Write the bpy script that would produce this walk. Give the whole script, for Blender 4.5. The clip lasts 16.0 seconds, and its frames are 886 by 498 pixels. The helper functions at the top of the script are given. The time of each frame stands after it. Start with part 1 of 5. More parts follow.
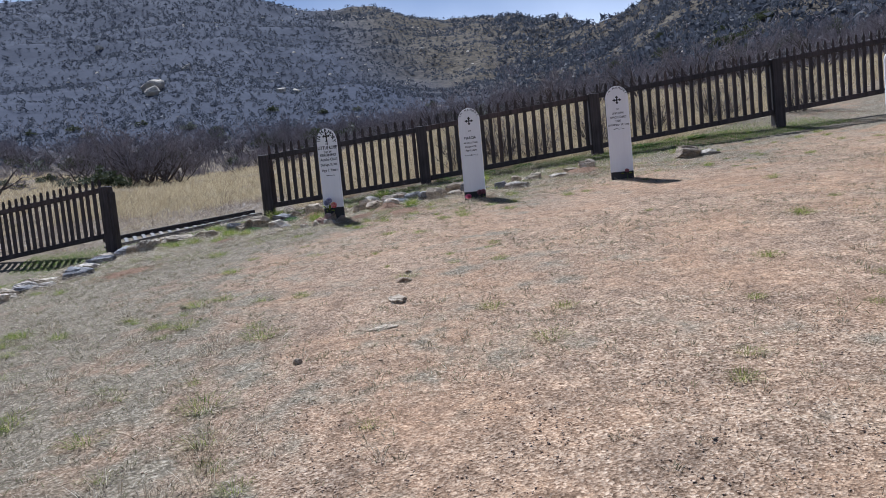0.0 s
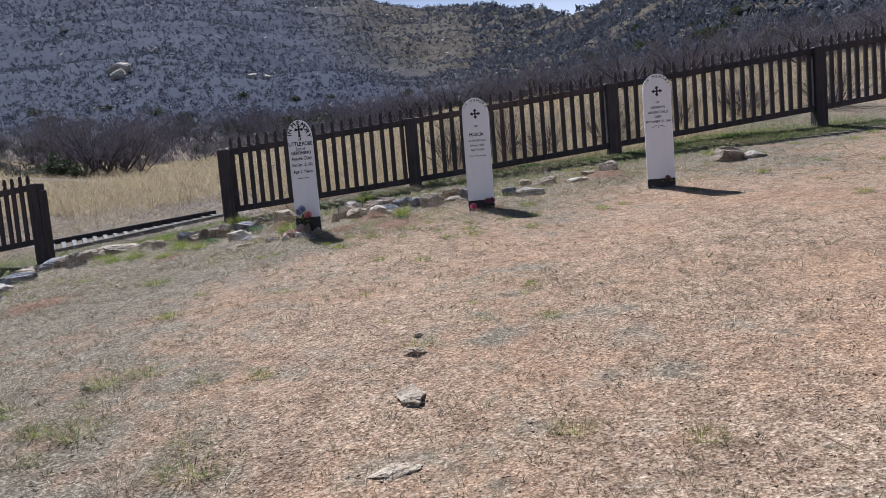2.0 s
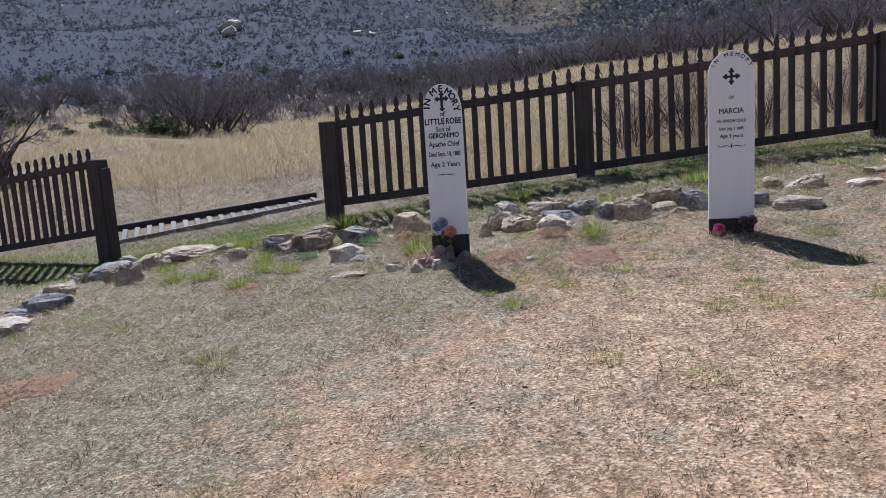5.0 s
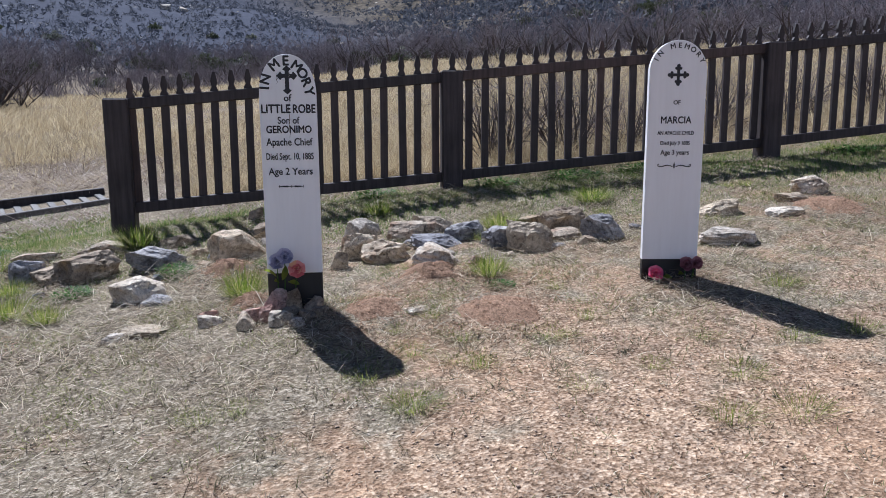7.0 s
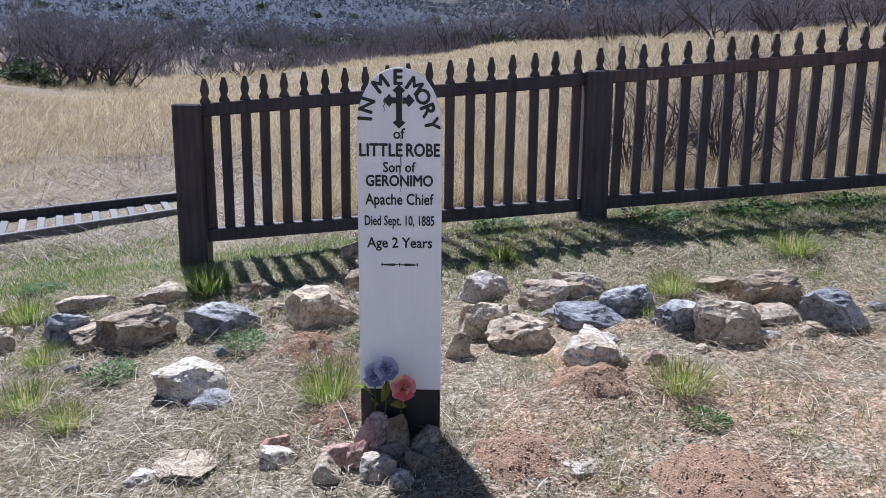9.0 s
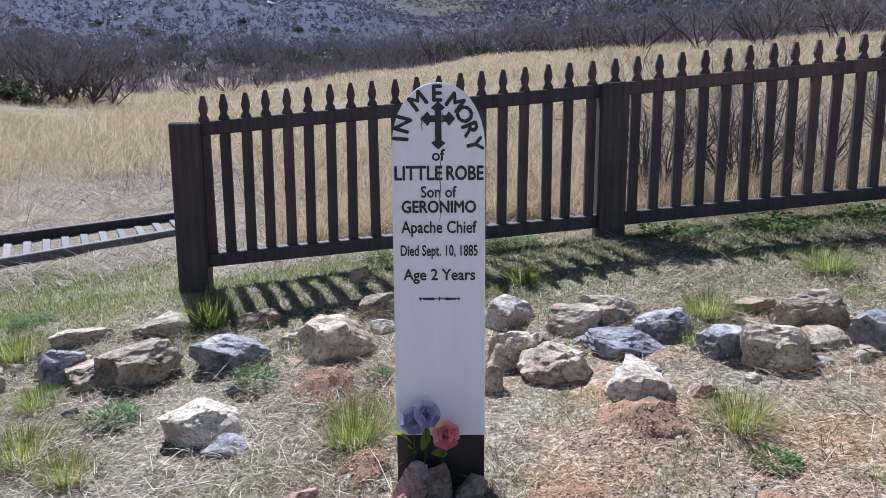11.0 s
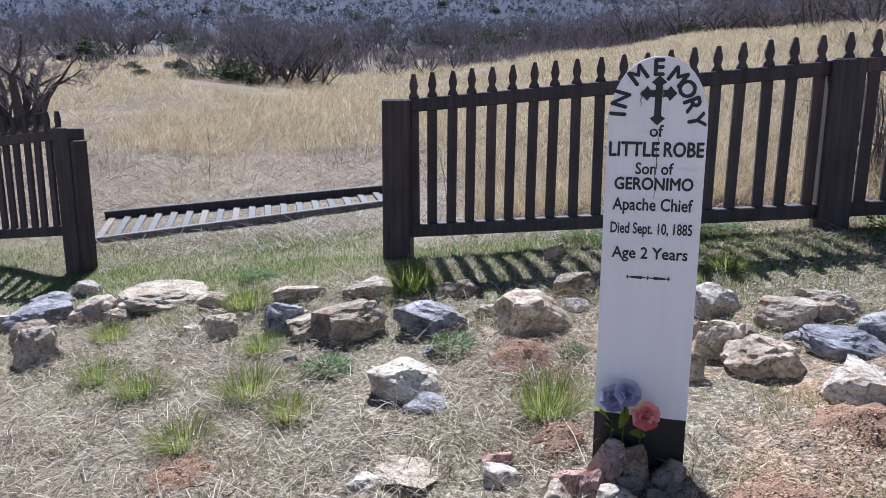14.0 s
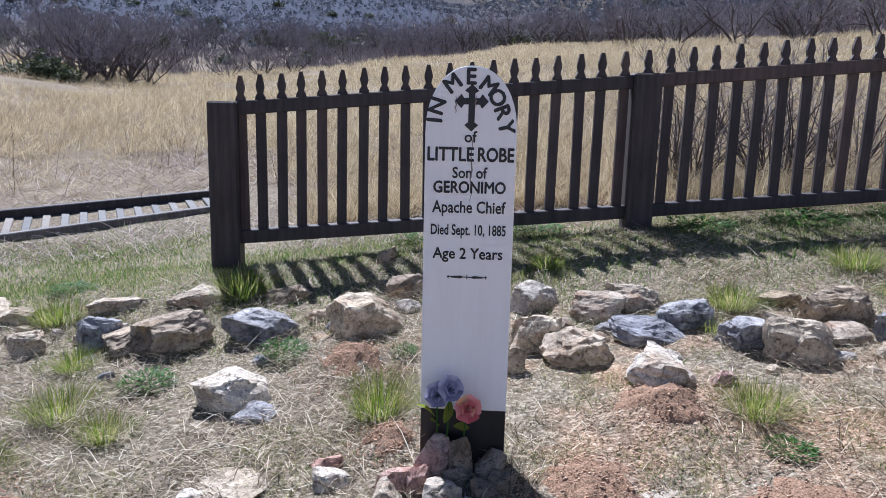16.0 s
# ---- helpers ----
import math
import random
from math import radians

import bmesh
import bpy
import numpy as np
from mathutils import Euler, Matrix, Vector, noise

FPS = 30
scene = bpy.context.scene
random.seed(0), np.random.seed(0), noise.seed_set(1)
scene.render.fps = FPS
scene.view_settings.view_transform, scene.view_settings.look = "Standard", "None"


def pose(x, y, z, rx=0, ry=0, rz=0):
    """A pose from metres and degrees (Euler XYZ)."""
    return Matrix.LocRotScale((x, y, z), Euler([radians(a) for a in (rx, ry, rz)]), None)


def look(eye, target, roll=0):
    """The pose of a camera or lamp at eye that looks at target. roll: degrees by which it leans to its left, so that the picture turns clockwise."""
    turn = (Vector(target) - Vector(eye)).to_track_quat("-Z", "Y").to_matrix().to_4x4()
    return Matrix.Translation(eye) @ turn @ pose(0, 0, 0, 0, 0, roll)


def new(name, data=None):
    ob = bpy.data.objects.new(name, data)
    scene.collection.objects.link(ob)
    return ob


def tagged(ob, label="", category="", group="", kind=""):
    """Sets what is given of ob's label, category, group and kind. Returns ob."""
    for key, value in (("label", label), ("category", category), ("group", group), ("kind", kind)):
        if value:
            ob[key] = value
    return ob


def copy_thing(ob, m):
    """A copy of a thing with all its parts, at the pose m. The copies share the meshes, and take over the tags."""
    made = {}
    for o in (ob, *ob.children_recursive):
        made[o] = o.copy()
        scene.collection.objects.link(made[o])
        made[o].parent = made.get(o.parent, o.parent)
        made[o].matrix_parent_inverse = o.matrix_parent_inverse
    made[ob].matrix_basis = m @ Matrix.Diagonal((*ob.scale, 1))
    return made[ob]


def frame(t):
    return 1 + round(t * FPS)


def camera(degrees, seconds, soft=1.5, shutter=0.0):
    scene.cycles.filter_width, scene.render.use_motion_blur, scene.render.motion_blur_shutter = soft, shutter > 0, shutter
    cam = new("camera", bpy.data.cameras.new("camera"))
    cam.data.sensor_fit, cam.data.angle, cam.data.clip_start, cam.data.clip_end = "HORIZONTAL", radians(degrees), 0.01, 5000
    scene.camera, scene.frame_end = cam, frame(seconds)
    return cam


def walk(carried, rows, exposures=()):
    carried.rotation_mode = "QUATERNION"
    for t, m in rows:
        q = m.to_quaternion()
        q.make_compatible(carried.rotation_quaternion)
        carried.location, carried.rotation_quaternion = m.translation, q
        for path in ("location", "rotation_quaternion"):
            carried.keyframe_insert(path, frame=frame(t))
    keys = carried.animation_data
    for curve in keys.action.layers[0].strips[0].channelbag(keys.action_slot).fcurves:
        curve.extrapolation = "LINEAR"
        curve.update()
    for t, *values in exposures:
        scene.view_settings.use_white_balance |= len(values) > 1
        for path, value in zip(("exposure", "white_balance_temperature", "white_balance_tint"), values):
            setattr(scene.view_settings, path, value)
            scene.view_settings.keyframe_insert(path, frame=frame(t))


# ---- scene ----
cam = camera(63.4, 16.0, soft=0.5)
PATH = [
    (0, (1.055, 0.467, 0.924), (1.467, 2.418, 0.77), -5.6),
    (0.5, (0.921, 0.9, 0.922), (1.421, 2.817, 0.645), -4.3),
    (1, (1.021, 1.412, 0.988), (1.279, 3.374, 0.701), -4.8),
    (1.5, (0.964, 1.916, 1.055), (1.507, 3.829, 0.842), -2.0),
    (2, (1.175, 2.353, 1.171), (1.659, 4.285, 0.981), -4.9),
    (2.5, (1.217, 2.884, 1.173), (1.702, 4.806, 0.907), -4.2),
    (3, (1.181, 3.383, 1.262), (1.747, 5.273, 0.934), -3.3),
    (3.5, (1.164, 3.866, 1.371), (1.456, 5.827, 1.108), -4.1),
    (3.7, (1.133, 4.101, 1.401), (1.279, 6.073, 1.103), -4.1),
    (6, (1.017, 6.345, 1.572), (1.527, 8.264, 1.333), -2.2),
    (6.1, (1.002, 6.424, 1.565), (1.608, 8.315, 1.333), -1.3),
    (6.5, (1.071, 6.734, 1.541), (1.708, 8.61, 1.272), -1.1),
    (7, (1.123, 7.108, 1.598), (1.826, 8.954, 1.281), -0.5),
    (7.5, (1.19, 7.476, 1.673), (1.752, 9.379, 1.422), -1.2),
    (8, (1.225, 7.865, 1.72), (1.803, 9.75, 1.391), 0.8),
    (8.5, (1.253, 8.198, 1.806), (1.822, 10.088, 1.481), -2.4),
    (9, (1.296, 8.466, 1.854), (1.753, 10.377, 1.483), 0.4),
    (9.2, (1.288, 8.555, 1.869), (1.778, 10.451, 1.463), 1.8),
    (11.3, (1.155, 8.74, 1.875), (1.645, 10.648, 1.545), -0.8),
    (11.5, (1.148, 8.732, 1.869), (1.626, 10.646, 1.541), -0.9),
    (12, (1.147, 8.725, 1.866), (1.582, 10.647, 1.525), -0.9),
    (12.5, (1.13, 8.731, 1.868), (1.471, 10.666, 1.491), -0.5),
    (13, (1.127, 8.73, 1.863), (1.152, 10.69, 1.469), -1.7),
    (13.5, (1.096, 8.716, 1.839), (1.031, 10.672, 1.429), -0.3),
    (14, (1.086, 8.708, 1.853), (1.082, 10.67, 1.466), 0.2),
    (14.5, (1.094, 8.7, 1.855), (1.139, 10.666, 1.494), 0.5),
    (15, (1.117, 8.694, 1.861), (1.309, 10.646, 1.471), 0.8),
    (15.5, (1.122, 8.704, 1.868), (1.402, 10.644, 1.472), 1.4),
    (16, (1.144, 8.675, 1.854), (1.573, 10.594, 1.485), 1.3),
]
walk(cam, [(t, look(eye, target, roll)) for t, eye, target, roll in PATH],
     exposures=[(0, 0.34, 5200, 13), (1, 0.33, 5350, 15), (3.7, 0.30, 5430, 15), (6, 0.46, 5400, 15), (8, 0.68, 5250, 15.5), (9.2, 0.83, 5200, 16), (11.3, 0.86, 5200, 16.5), (16, 0.86, 5200, 16.5)])

# world, sun, exposure
SUN_AZ, SUN_EL = -9.0, 52.0
world = bpy.data.worlds.new("world")
scene.world = world
world.use_nodes = True
wn = world.node_tree
wn.nodes.clear()
sky = wn.nodes.new("ShaderNodeTexSky")
sky.sky_type, sky.sun_disc = "NISHITA", False
sky.sun_elevation, sky.sun_rotation = radians(SUN_EL), radians(SUN_AZ)
sky.altitude, sky.air_density, sky.dust_density = 1500, 0.75, 0.4
bgn = wn.nodes.new("ShaderNodeBackground")
bgn.inputs["Strength"].default_value = 0.05
wout = wn.nodes.new("ShaderNodeOutputWorld")
wtc = wn.nodes.new("ShaderNodeTexCoord")
wsep = wn.nodes.new("ShaderNodeSeparateXYZ")
wn.links.new(wtc.outputs["Generated"], wsep.inputs[0])
cloud = wn.nodes.new("ShaderNodeTexNoise")
cloud.inputs["Scale"].default_value, cloud.inputs["Detail"].default_value = 3.0, 6.0
wn.links.new(wtc.outputs["Generated"], cloud.inputs["Vector"])
low = wn.nodes.new("ShaderNodeMapRange")
low.inputs[1].default_value, low.inputs[2].default_value, low.inputs[3].default_value, low.inputs[4].default_value = 0.2, 0.31, 1.5, 0.0
wn.links.new(wsep.outputs[2], low.inputs[0])
cmap = wn.nodes.new("ShaderNodeMath")
cmap.operation, cmap.use_clamp = "MULTIPLY", True
wn.links.new(cloud.outputs["Fac"], cmap.inputs[0])
wn.links.new(low.outputs[0], cmap.inputs[1])
veil = wn.nodes.new("ShaderNodeMix")
veil.data_type = "RGBA"
veil.inputs[7].default_value = (12, 12.8, 14, 1)
wn.links.new(cmap.outputs[0], veil.inputs[0])
wn.links.new(sky.outputs[0], veil.inputs[6])
wn.links.new(veil.outputs[2], bgn.inputs[0])
wn.links.new(bgn.outputs[0], wout.inputs[0])
sun_data = bpy.data.lights.new("sun", "SUN")
sun_data.energy, sun_data.angle, sun_data.color = 5.0, radians(0.5), (1.0, 0.95, 0.87)
sun = new("sun", sun_data)
sa, se = radians(SUN_AZ), radians(SUN_EL)
sun.matrix_world = look((40 * math.sin(sa) * math.cos(se), 40 * math.cos(sa) * math.cos(se), 40 * math.sin(se)), (0, 0, 0))


# ---- shape of the land ----
GC = (-0.5714, 0.08227, 0.13607, -0.003949, -0.003419, 0.00056685, -0.0024673)
CX, CY = 1.15, 8.7
AZ = (-180, -110, -60, -40, -28, -21, -15, -8.6, -3, 4.6, 12.5, 18, 26, 41, 65, 110, 180)
FIELD_EL = (-6, -5, -1.0, 1.4, 2.5, 3.3, 2.7, 2.2, 2.6, 3.3, 4.3, 5.2, 5.5, 5.8, 5.5, 0, -6)
RIDGE_AZ = (-180, -90, -40, -20, -13, -6, 0.6, 4.3, 8.6, 11.2, 14, 16.9, 19.9, 21.8, 25.8, 28.4, 31, 40, 60, 100, 180)
RIDGE_EL = (3, 8, 14.5, 15.4, 16.0, 17.2, 16.0, 15.4, 14.9, 13.8, 13.2, 13.3, 12.8, 12.0, 11.6, 12.6, 13.8, 16, 16.5, 8, 3)


def plot_z(x, y):
    """Height of the cemetery plot."""
    a, b, c, d, e, f, h = GC
    z = a + b * x + c * y + d * x * y + e * y * y + f * x * y * y + h * x * x
    z += 0.065 * math.exp(-((y - 13.25 + 0.2 * (x - 0.8)) / 0.6) ** 2) * min(1.0, max(0.0, (x + 1.2) / 1.4))
    return z


def ground_z(x, y):
    """Height of the land: the plot, the field round it, the brush and the hills."""
    dx, dy = x - CX, y - CY
    r = math.hypot(dx, dy)
    if r <= 7.0:
        return plot_z(x, y)
    az = math.degrees(math.atan2(dx, dy))
    k = 7.0 / r
    z0 = plot_z(CX + dx * k, CY + dy * k)
    z1 = 1.9 + 45 * math.tan(math.radians(np.interp(az, AZ, FIELD_EL)))
    if r <= 45:
        return z0 + (z1 - z0) * (r - 7) / 38
    el = float(np.interp(az, RIDGE_AZ, RIDGE_EL))
    far = float(np.interp(az, (-180, 18, 26, 40, 180), (700, 700, 420, 330, 330)))
    top = 1.9 + far * math.tan(math.radians(el))
    s = min(1.0, (r - 45) / (far - 45))
    z = z1 + (top - z1) * (0.25 * s + 0.75 * s ** 1.7)
    if r > far:
        z -= min(0.16 * (r - far), 60 + 0.02 * (r - far))
    return z


# ---- materials ----
def nodes_of(name):
    m = bpy.data.materials.new(name)
    m.use_nodes = True
    n = m.node_tree
    return m, n, n.nodes["Principled BSDF"]


def link(n, a, b):
    n.links.new(a, b)


def noise_tex(n, vec, scale, detail=4.0, rough=0.55):
    t = n.nodes.new("ShaderNodeTexNoise")
    t.inputs["Scale"].default_value, t.inputs["Detail"].default_value, t.inputs["Roughness"].default_value = scale, detail, rough
    if vec is not None:
        link(n, vec, t.inputs["Vector"])
    return t.outputs["Fac"]


def ramp(n, fac, stops):
    r = n.nodes.new("ShaderNodeValToRGB")
    e = r.color_ramp.elements
    while len(e) < len(stops):
        e.new(0.5)
    for k, (p, c) in zip(e, stops):
        k.position, k.color = p, (*c, 1)
    link(n, fac, r.inputs[0])
    return r.outputs[0]


def mix(n, fac, a, b, mode="MIX"):
    k = n.nodes.new("ShaderNodeMix")
    k.data_type, k.blend_type = "RGBA", mode
    for v, i in ((fac, 0), (a, 6), (b, 7)):
        if isinstance(v, (int, float)):
            k.inputs[i].default_value = v
        elif isinstance(v, tuple):
            k.inputs[i].default_value = (*v, 1)
        else:
            link(n, v, k.inputs[i])
    return k.outputs[2]


def bump(n, bs, height, strength, dist):
    b = n.nodes.new("ShaderNodeBump")
    b.inputs["Strength"].default_value, b.inputs["Distance"].default_value = strength, dist
    link(n, height, b.inputs["Height"])
    link(n, b.outputs[0], bs.inputs["Normal"])


def grain_mat(name, dark, light, scale, rough=0.8, fine=6.0, bump_d=0.004, spread=0.0, stretch=(1, 1, 1), island=False):
    """Mottled surface at two scales; spread varies brightness from object to object or piece to piece."""
    m, n, bs = nodes_of(name)
    tc = n.nodes.new("ShaderNodeTexCoord")
    mp = n.nodes.new("ShaderNodeMapping")
    mp.inputs["Scale"].default_value = stretch
    link(n, tc.outputs["Object"], mp.inputs["Vector"])
    v = mp.outputs[0]
    a = noise_tex(n, v, scale)
    b = noise_tex(n, v, scale * fine, 5.0, 0.65)
    c = ramp(n, a, [(0.3, dark), (0.7, light)])
    c = mix(n, 0.55, c, ramp(n, b, [(0.34, tuple(0.45 * k for k in dark)), (0.58, light)]))
    if spread:
        if island:
            g = n.nodes.new("ShaderNodeNewGeometry")
            rnd = g.outputs["Random Per Island"]
        else:
            rnd = n.nodes.new("ShaderNodeObjectInfo").outputs["Random"]
        c = mix(n, 1.0, c, ramp(n, rnd, [(0.0, (1 - spread,) * 3), (1.0, (1 + spread, 1 + spread * 0.9, 1 + spread * 0.75))]), "MULTIPLY")
    link(n, c, bs.inputs["Base Color"])
    bs.inputs["Roughness"].default_value = rough
    bs.inputs["Specular IOR Level"].default_value = 0.25
    if bump_d:
        bump(n, bs, b, 0.7, bump_d)
    return m


def stone_mat(name, dark, light, stain):
    """Weathered stone: broad tones, stains, dark pits, speckle and thin cracks."""
    m, n, bs = nodes_of(name)
    tc = n.nodes.new("ShaderNodeTexCoord")
    info = n.nodes.new("ShaderNodeObjectInfo").outputs["Random"]
    off = n.nodes.new("ShaderNodeVectorMath")
    off.operation = "MULTIPLY_ADD"
    off.inputs[1].default_value = (37, 53, 71)
    link(n, info, off.inputs[0])
    link(n, tc.outputs["Object"], off.inputs[2])
    v = off.outputs[0]
    a = noise_tex(n, v, 7.0, 5.0, 0.6)
    b = noise_tex(n, v, 45.0, 6.0, 0.7)
    f = noise_tex(n, v, 170.0, 3.0, 0.7)
    c = ramp(n, a, [(0.34, dark), (0.66, light)])
    c = mix(n, ramp(n, noise_tex(n, v, 4.0, 4.0, 0.65), [(0.54, (0, 0, 0)), (0.68, (0.6, 0.6, 0.6))]), c, stain)
    c = mix(n, 1.0, c, ramp(n, b, [(0.34, (0.35, 0.34, 0.33)), (0.46, (0.92, 0.92, 0.92)), (0.68, (1.22, 1.22, 1.2))]), "MULTIPLY")
    c = mix(n, 1.0, c, ramp(n, f, [(0.32, (0.6, 0.6, 0.6)), (0.5, (1, 1, 1))]), "MULTIPLY")
    warp = n.nodes.new("ShaderNodeTexVoronoi")
    warp.feature = "DISTANCE_TO_EDGE"
    warp.inputs["Scale"].default_value = 6.5
    bend = n.nodes.new("ShaderNodeVectorMath")
    bend.operation = "MULTIPLY_ADD"
    bend.inputs[1].default_value = (0.16, 0.16, 0.16)
    link(n, b, bend.inputs[0])
    link(n, v, bend.inputs[2])
    link(n, bend.outputs[0], warp.inputs["Vector"])
    crack = ramp(n, warp.outputs["Distance"], [(0.0, (0.4, 0.38, 0.36)), (0.03, (1, 1, 1))])
    c = mix(n, 0.6, c, mix(n, 1.0, c, crack, "MULTIPLY"))
    c = mix(n, 1.0, c, ramp(n, info, [(0, (0.84, 0.84, 0.86)), (1, (1.14, 1.11, 1.05))]), "MULTIPLY")
    link(n, c, bs.inputs["Base Color"])
    bs.inputs["Roughness"].default_value = 0.85
    bs.inputs["Specular IOR Level"].default_value = 0.25
    bump(n, bs, mix(n, 0.4, b, crack), 0.8, 0.02)
    return m


def blade_mat(name, stops, translucent=0.35, rough=0.6):
    """Thin leaves: the colour differs blade by blade, and some light comes through."""
    m, n, bs = nodes_of(name)
    g = n.nodes.new("ShaderNodeNewGeometry")
    c = ramp(n, g.outputs["Random Per Island"], stops)
    link(n, c, bs.inputs["Base Color"])
    bs.inputs["Roughness"].default_value = rough
    bs.inputs["Specular IOR Level"].default_value = 0.2
    if translucent:
        tr = n.nodes.new("ShaderNodeBsdfTranslucent")
        link(n, c, tr.inputs[0])
        ms = n.nodes.new("ShaderNodeMixShader")
        ms.inputs[0].default_value = translucent
        link(n, bs.outputs[0], ms.inputs[1])
        link(n, tr.outputs[0], ms.inputs[2])
        link(n, ms.outputs[0], n.nodes["Material Output"].inputs[0])
    return m


def ground_mat():
    m, n, bs = nodes_of("ground")
    g = n.nodes.new("ShaderNodeNewGeometry")
    p = g.outputs["Position"]
    sub = n.nodes.new("ShaderNodeVectorMath")
    sub.operation = "SUBTRACT"
    sub.inputs[1].default_value = (CX, CY, 0.5)
    link(n, p, sub.inputs[0])
    ln = n.nodes.new("ShaderNodeVectorMath")
    ln.operation = "LENGTH"
    link(n, sub.outputs[0], ln.inputs[0])
    dist = ln.outputs["Value"]
    big = noise_tex(n, p, 0.55, 5.0, 0.6)
    mid = noise_tex(n, p, 3.2, 5.0, 0.62)
    fine = noise_tex(n, p, 52.0, 5.0, 0.75)
    vor = n.nodes.new("ShaderNodeTexVoronoi")
    vor.inputs["Scale"].default_value = 88.0
    link(n, p, vor.inputs["Vector"])
    # gravelly decomposed granite and thatch
    gravel = mix(n, 0.5, ramp(n, fine, [(0.40, (0.06, 0.037, 0.025)), (0.5, (0.35, 0.235, 0.152)), (0.62, (0.70, 0.545, 0.40))]),
                 ramp(n, vor.outputs["Color"], [(0.15, (0.11, 0.073, 0.047)), (0.55, (0.35, 0.25, 0.165)), (0.9, (0.66, 0.54, 0.41))]))
    thatch = mix(n, 0.4, ramp(n, fine, [(0.38, (0.045, 0.033, 0.023)), (0.5, (0.178, 0.147, 0.098)), (0.64, (0.62, 0.54, 0.42))]), ramp(n, mid, [(0.35, (0.14, 0.108, 0.070)), (0.65, (0.30, 0.255, 0.18))]))
    # thatch where the broad and the middle noise are high, and towards the row of stones
    sep = n.nodes.new("ShaderNodeSeparateXYZ")
    link(n, p, sep.inputs[0])
    tow = n.nodes.new("ShaderNodeMapRange")
    tow.inputs[1].default_value, tow.inputs[2].default_value, tow.inputs[3].default_value, tow.inputs[4].default_value = 8.6, 11.2, -0.06, 0.09
    link(n, sep.outputs[1], tow.inputs[0])
    lef = n.nodes.new("ShaderNodeMapRange")
    lef.inputs[1].default_value, lef.inputs[2].default_value, lef.inputs[3].default_value, lef.inputs[4].default_value = 2.2, -1.6, -0.03, 0.22
    link(n, sep.outputs[0], lef.inputs[0])
    ad = n.nodes.new("ShaderNodeMath")
    link(n, tow.outputs[0], ad.inputs[0])
    link(n, lef.outputs[0], ad.inputs[1])
    ad1 = n.nodes.new("ShaderNodeMath")
    ad1.operation = "MULTIPLY_ADD"
    ad1.inputs[1].default_value = 0.55
    link(n, mid, ad1.inputs[0])
    link(n, ad.outputs[0], ad1.inputs[2])
    ad2 = n.nodes.new("ShaderNodeMath")
    ad2.operation = "MULTIPLY_ADD"
    ad2.inputs[1].default_value = 0.45
    link(n, big, ad2.inputs[0])
    link(n, ad1.outputs[0], ad2.inputs[2])
    cover = ramp(n, ad2.outputs[0], [(0.44, (0, 0, 0)), (0.56, (1, 1, 1))])
    gravel = mix(n, 1.0, gravel, ramp(n, mid, [(0.35, (0.76, 0.74, 0.72)), (0.6, (1.2, 1.16, 1.1))]), "MULTIPLY")
    red = ramp(n, noise_tex(n, p, 0.9, 4.0, 0.6), [(0.44, (0, 0, 0)), (0.64, (0.7, 0.7, 0.7))])
    gravel = mix(n, red, gravel, mix(n, 0.4, mix(n, 1.0, gravel, (1.12, 0.99, 0.86), "MULTIPLY"), (0.44, 0.285, 0.178)))
    near = mix(n, cover, gravel, thatch)
    clod = noise_tex(n, p, 14.0, 5.0, 0.7)
    near = mix(n, 1.0, near, ramp(n, clod, [(0.38, (0.72, 0.71, 0.70)), (0.5, (1.0, 1.0, 1.0)), (0.62, (1.2, 1.19, 1.17))]), "MULTIPLY")
    # dry field
    field = mix(n, 0.5, ramp(n, noise_tex(n, p, 0.35, 5.0), [(0.35, (0.13, 0.098, 0.066)), (0.65, (0.29, 0.23, 0.155))]),
                ramp(n, noise_tex(n, p, 9.0, 5.0, 0.7), [(0.35, (0.08, 0.062, 0.042)), (0.65, (0.36, 0.29, 0.19))]))
    # hills: granite soil, dry grass and grey scrub, with blue distance haze painted in
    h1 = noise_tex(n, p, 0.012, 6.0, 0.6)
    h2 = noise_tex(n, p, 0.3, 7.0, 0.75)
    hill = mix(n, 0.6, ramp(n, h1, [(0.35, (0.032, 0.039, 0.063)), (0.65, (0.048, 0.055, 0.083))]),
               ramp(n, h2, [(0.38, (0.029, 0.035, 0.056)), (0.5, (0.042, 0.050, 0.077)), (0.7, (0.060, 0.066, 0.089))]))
    # the nearer hill to the east is browner
    warm = n.nodes.new("ShaderNodeMapRange")
    warm.inputs[1].default_value, warm.inputs[2].default_value = 35.0, 95.0
    link(n, sep.outputs[0], warm.inputs[0])
    hill = mix(n, warm.outputs[0], hill, ramp(n, h2, [(0.36, (0.03, 0.026, 0.02)), (0.5, (0.085, 0.068, 0.047)), (0.68, (0.19, 0.155, 0.105))]))
    f1 = n.nodes.new("ShaderNodeMapRange")
    f1.inputs[1].default_value, f1.inputs[2].default_value = 7.6, 9.6
    link(n, dist, f1.inputs[0])
    sy = n.nodes.new("ShaderNodeMapRange")
    sy.inputs[1].default_value, sy.inputs[2].default_value = 13.4, 14.6
    link(n, sep.outputs[1], sy.inputs[0])
    fm = n.nodes.new("ShaderNodeMath")
    fm.operation = "MULTIPLY"
    link(n, f1.outputs[0], fm.inputs[0])
    link(n, sy.outputs[0], fm.inputs[1])
    # from 60 m outwards the haze-tinted hill colour takes over
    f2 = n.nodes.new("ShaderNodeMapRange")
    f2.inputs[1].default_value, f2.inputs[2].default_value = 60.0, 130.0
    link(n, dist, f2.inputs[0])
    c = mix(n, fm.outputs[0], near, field)
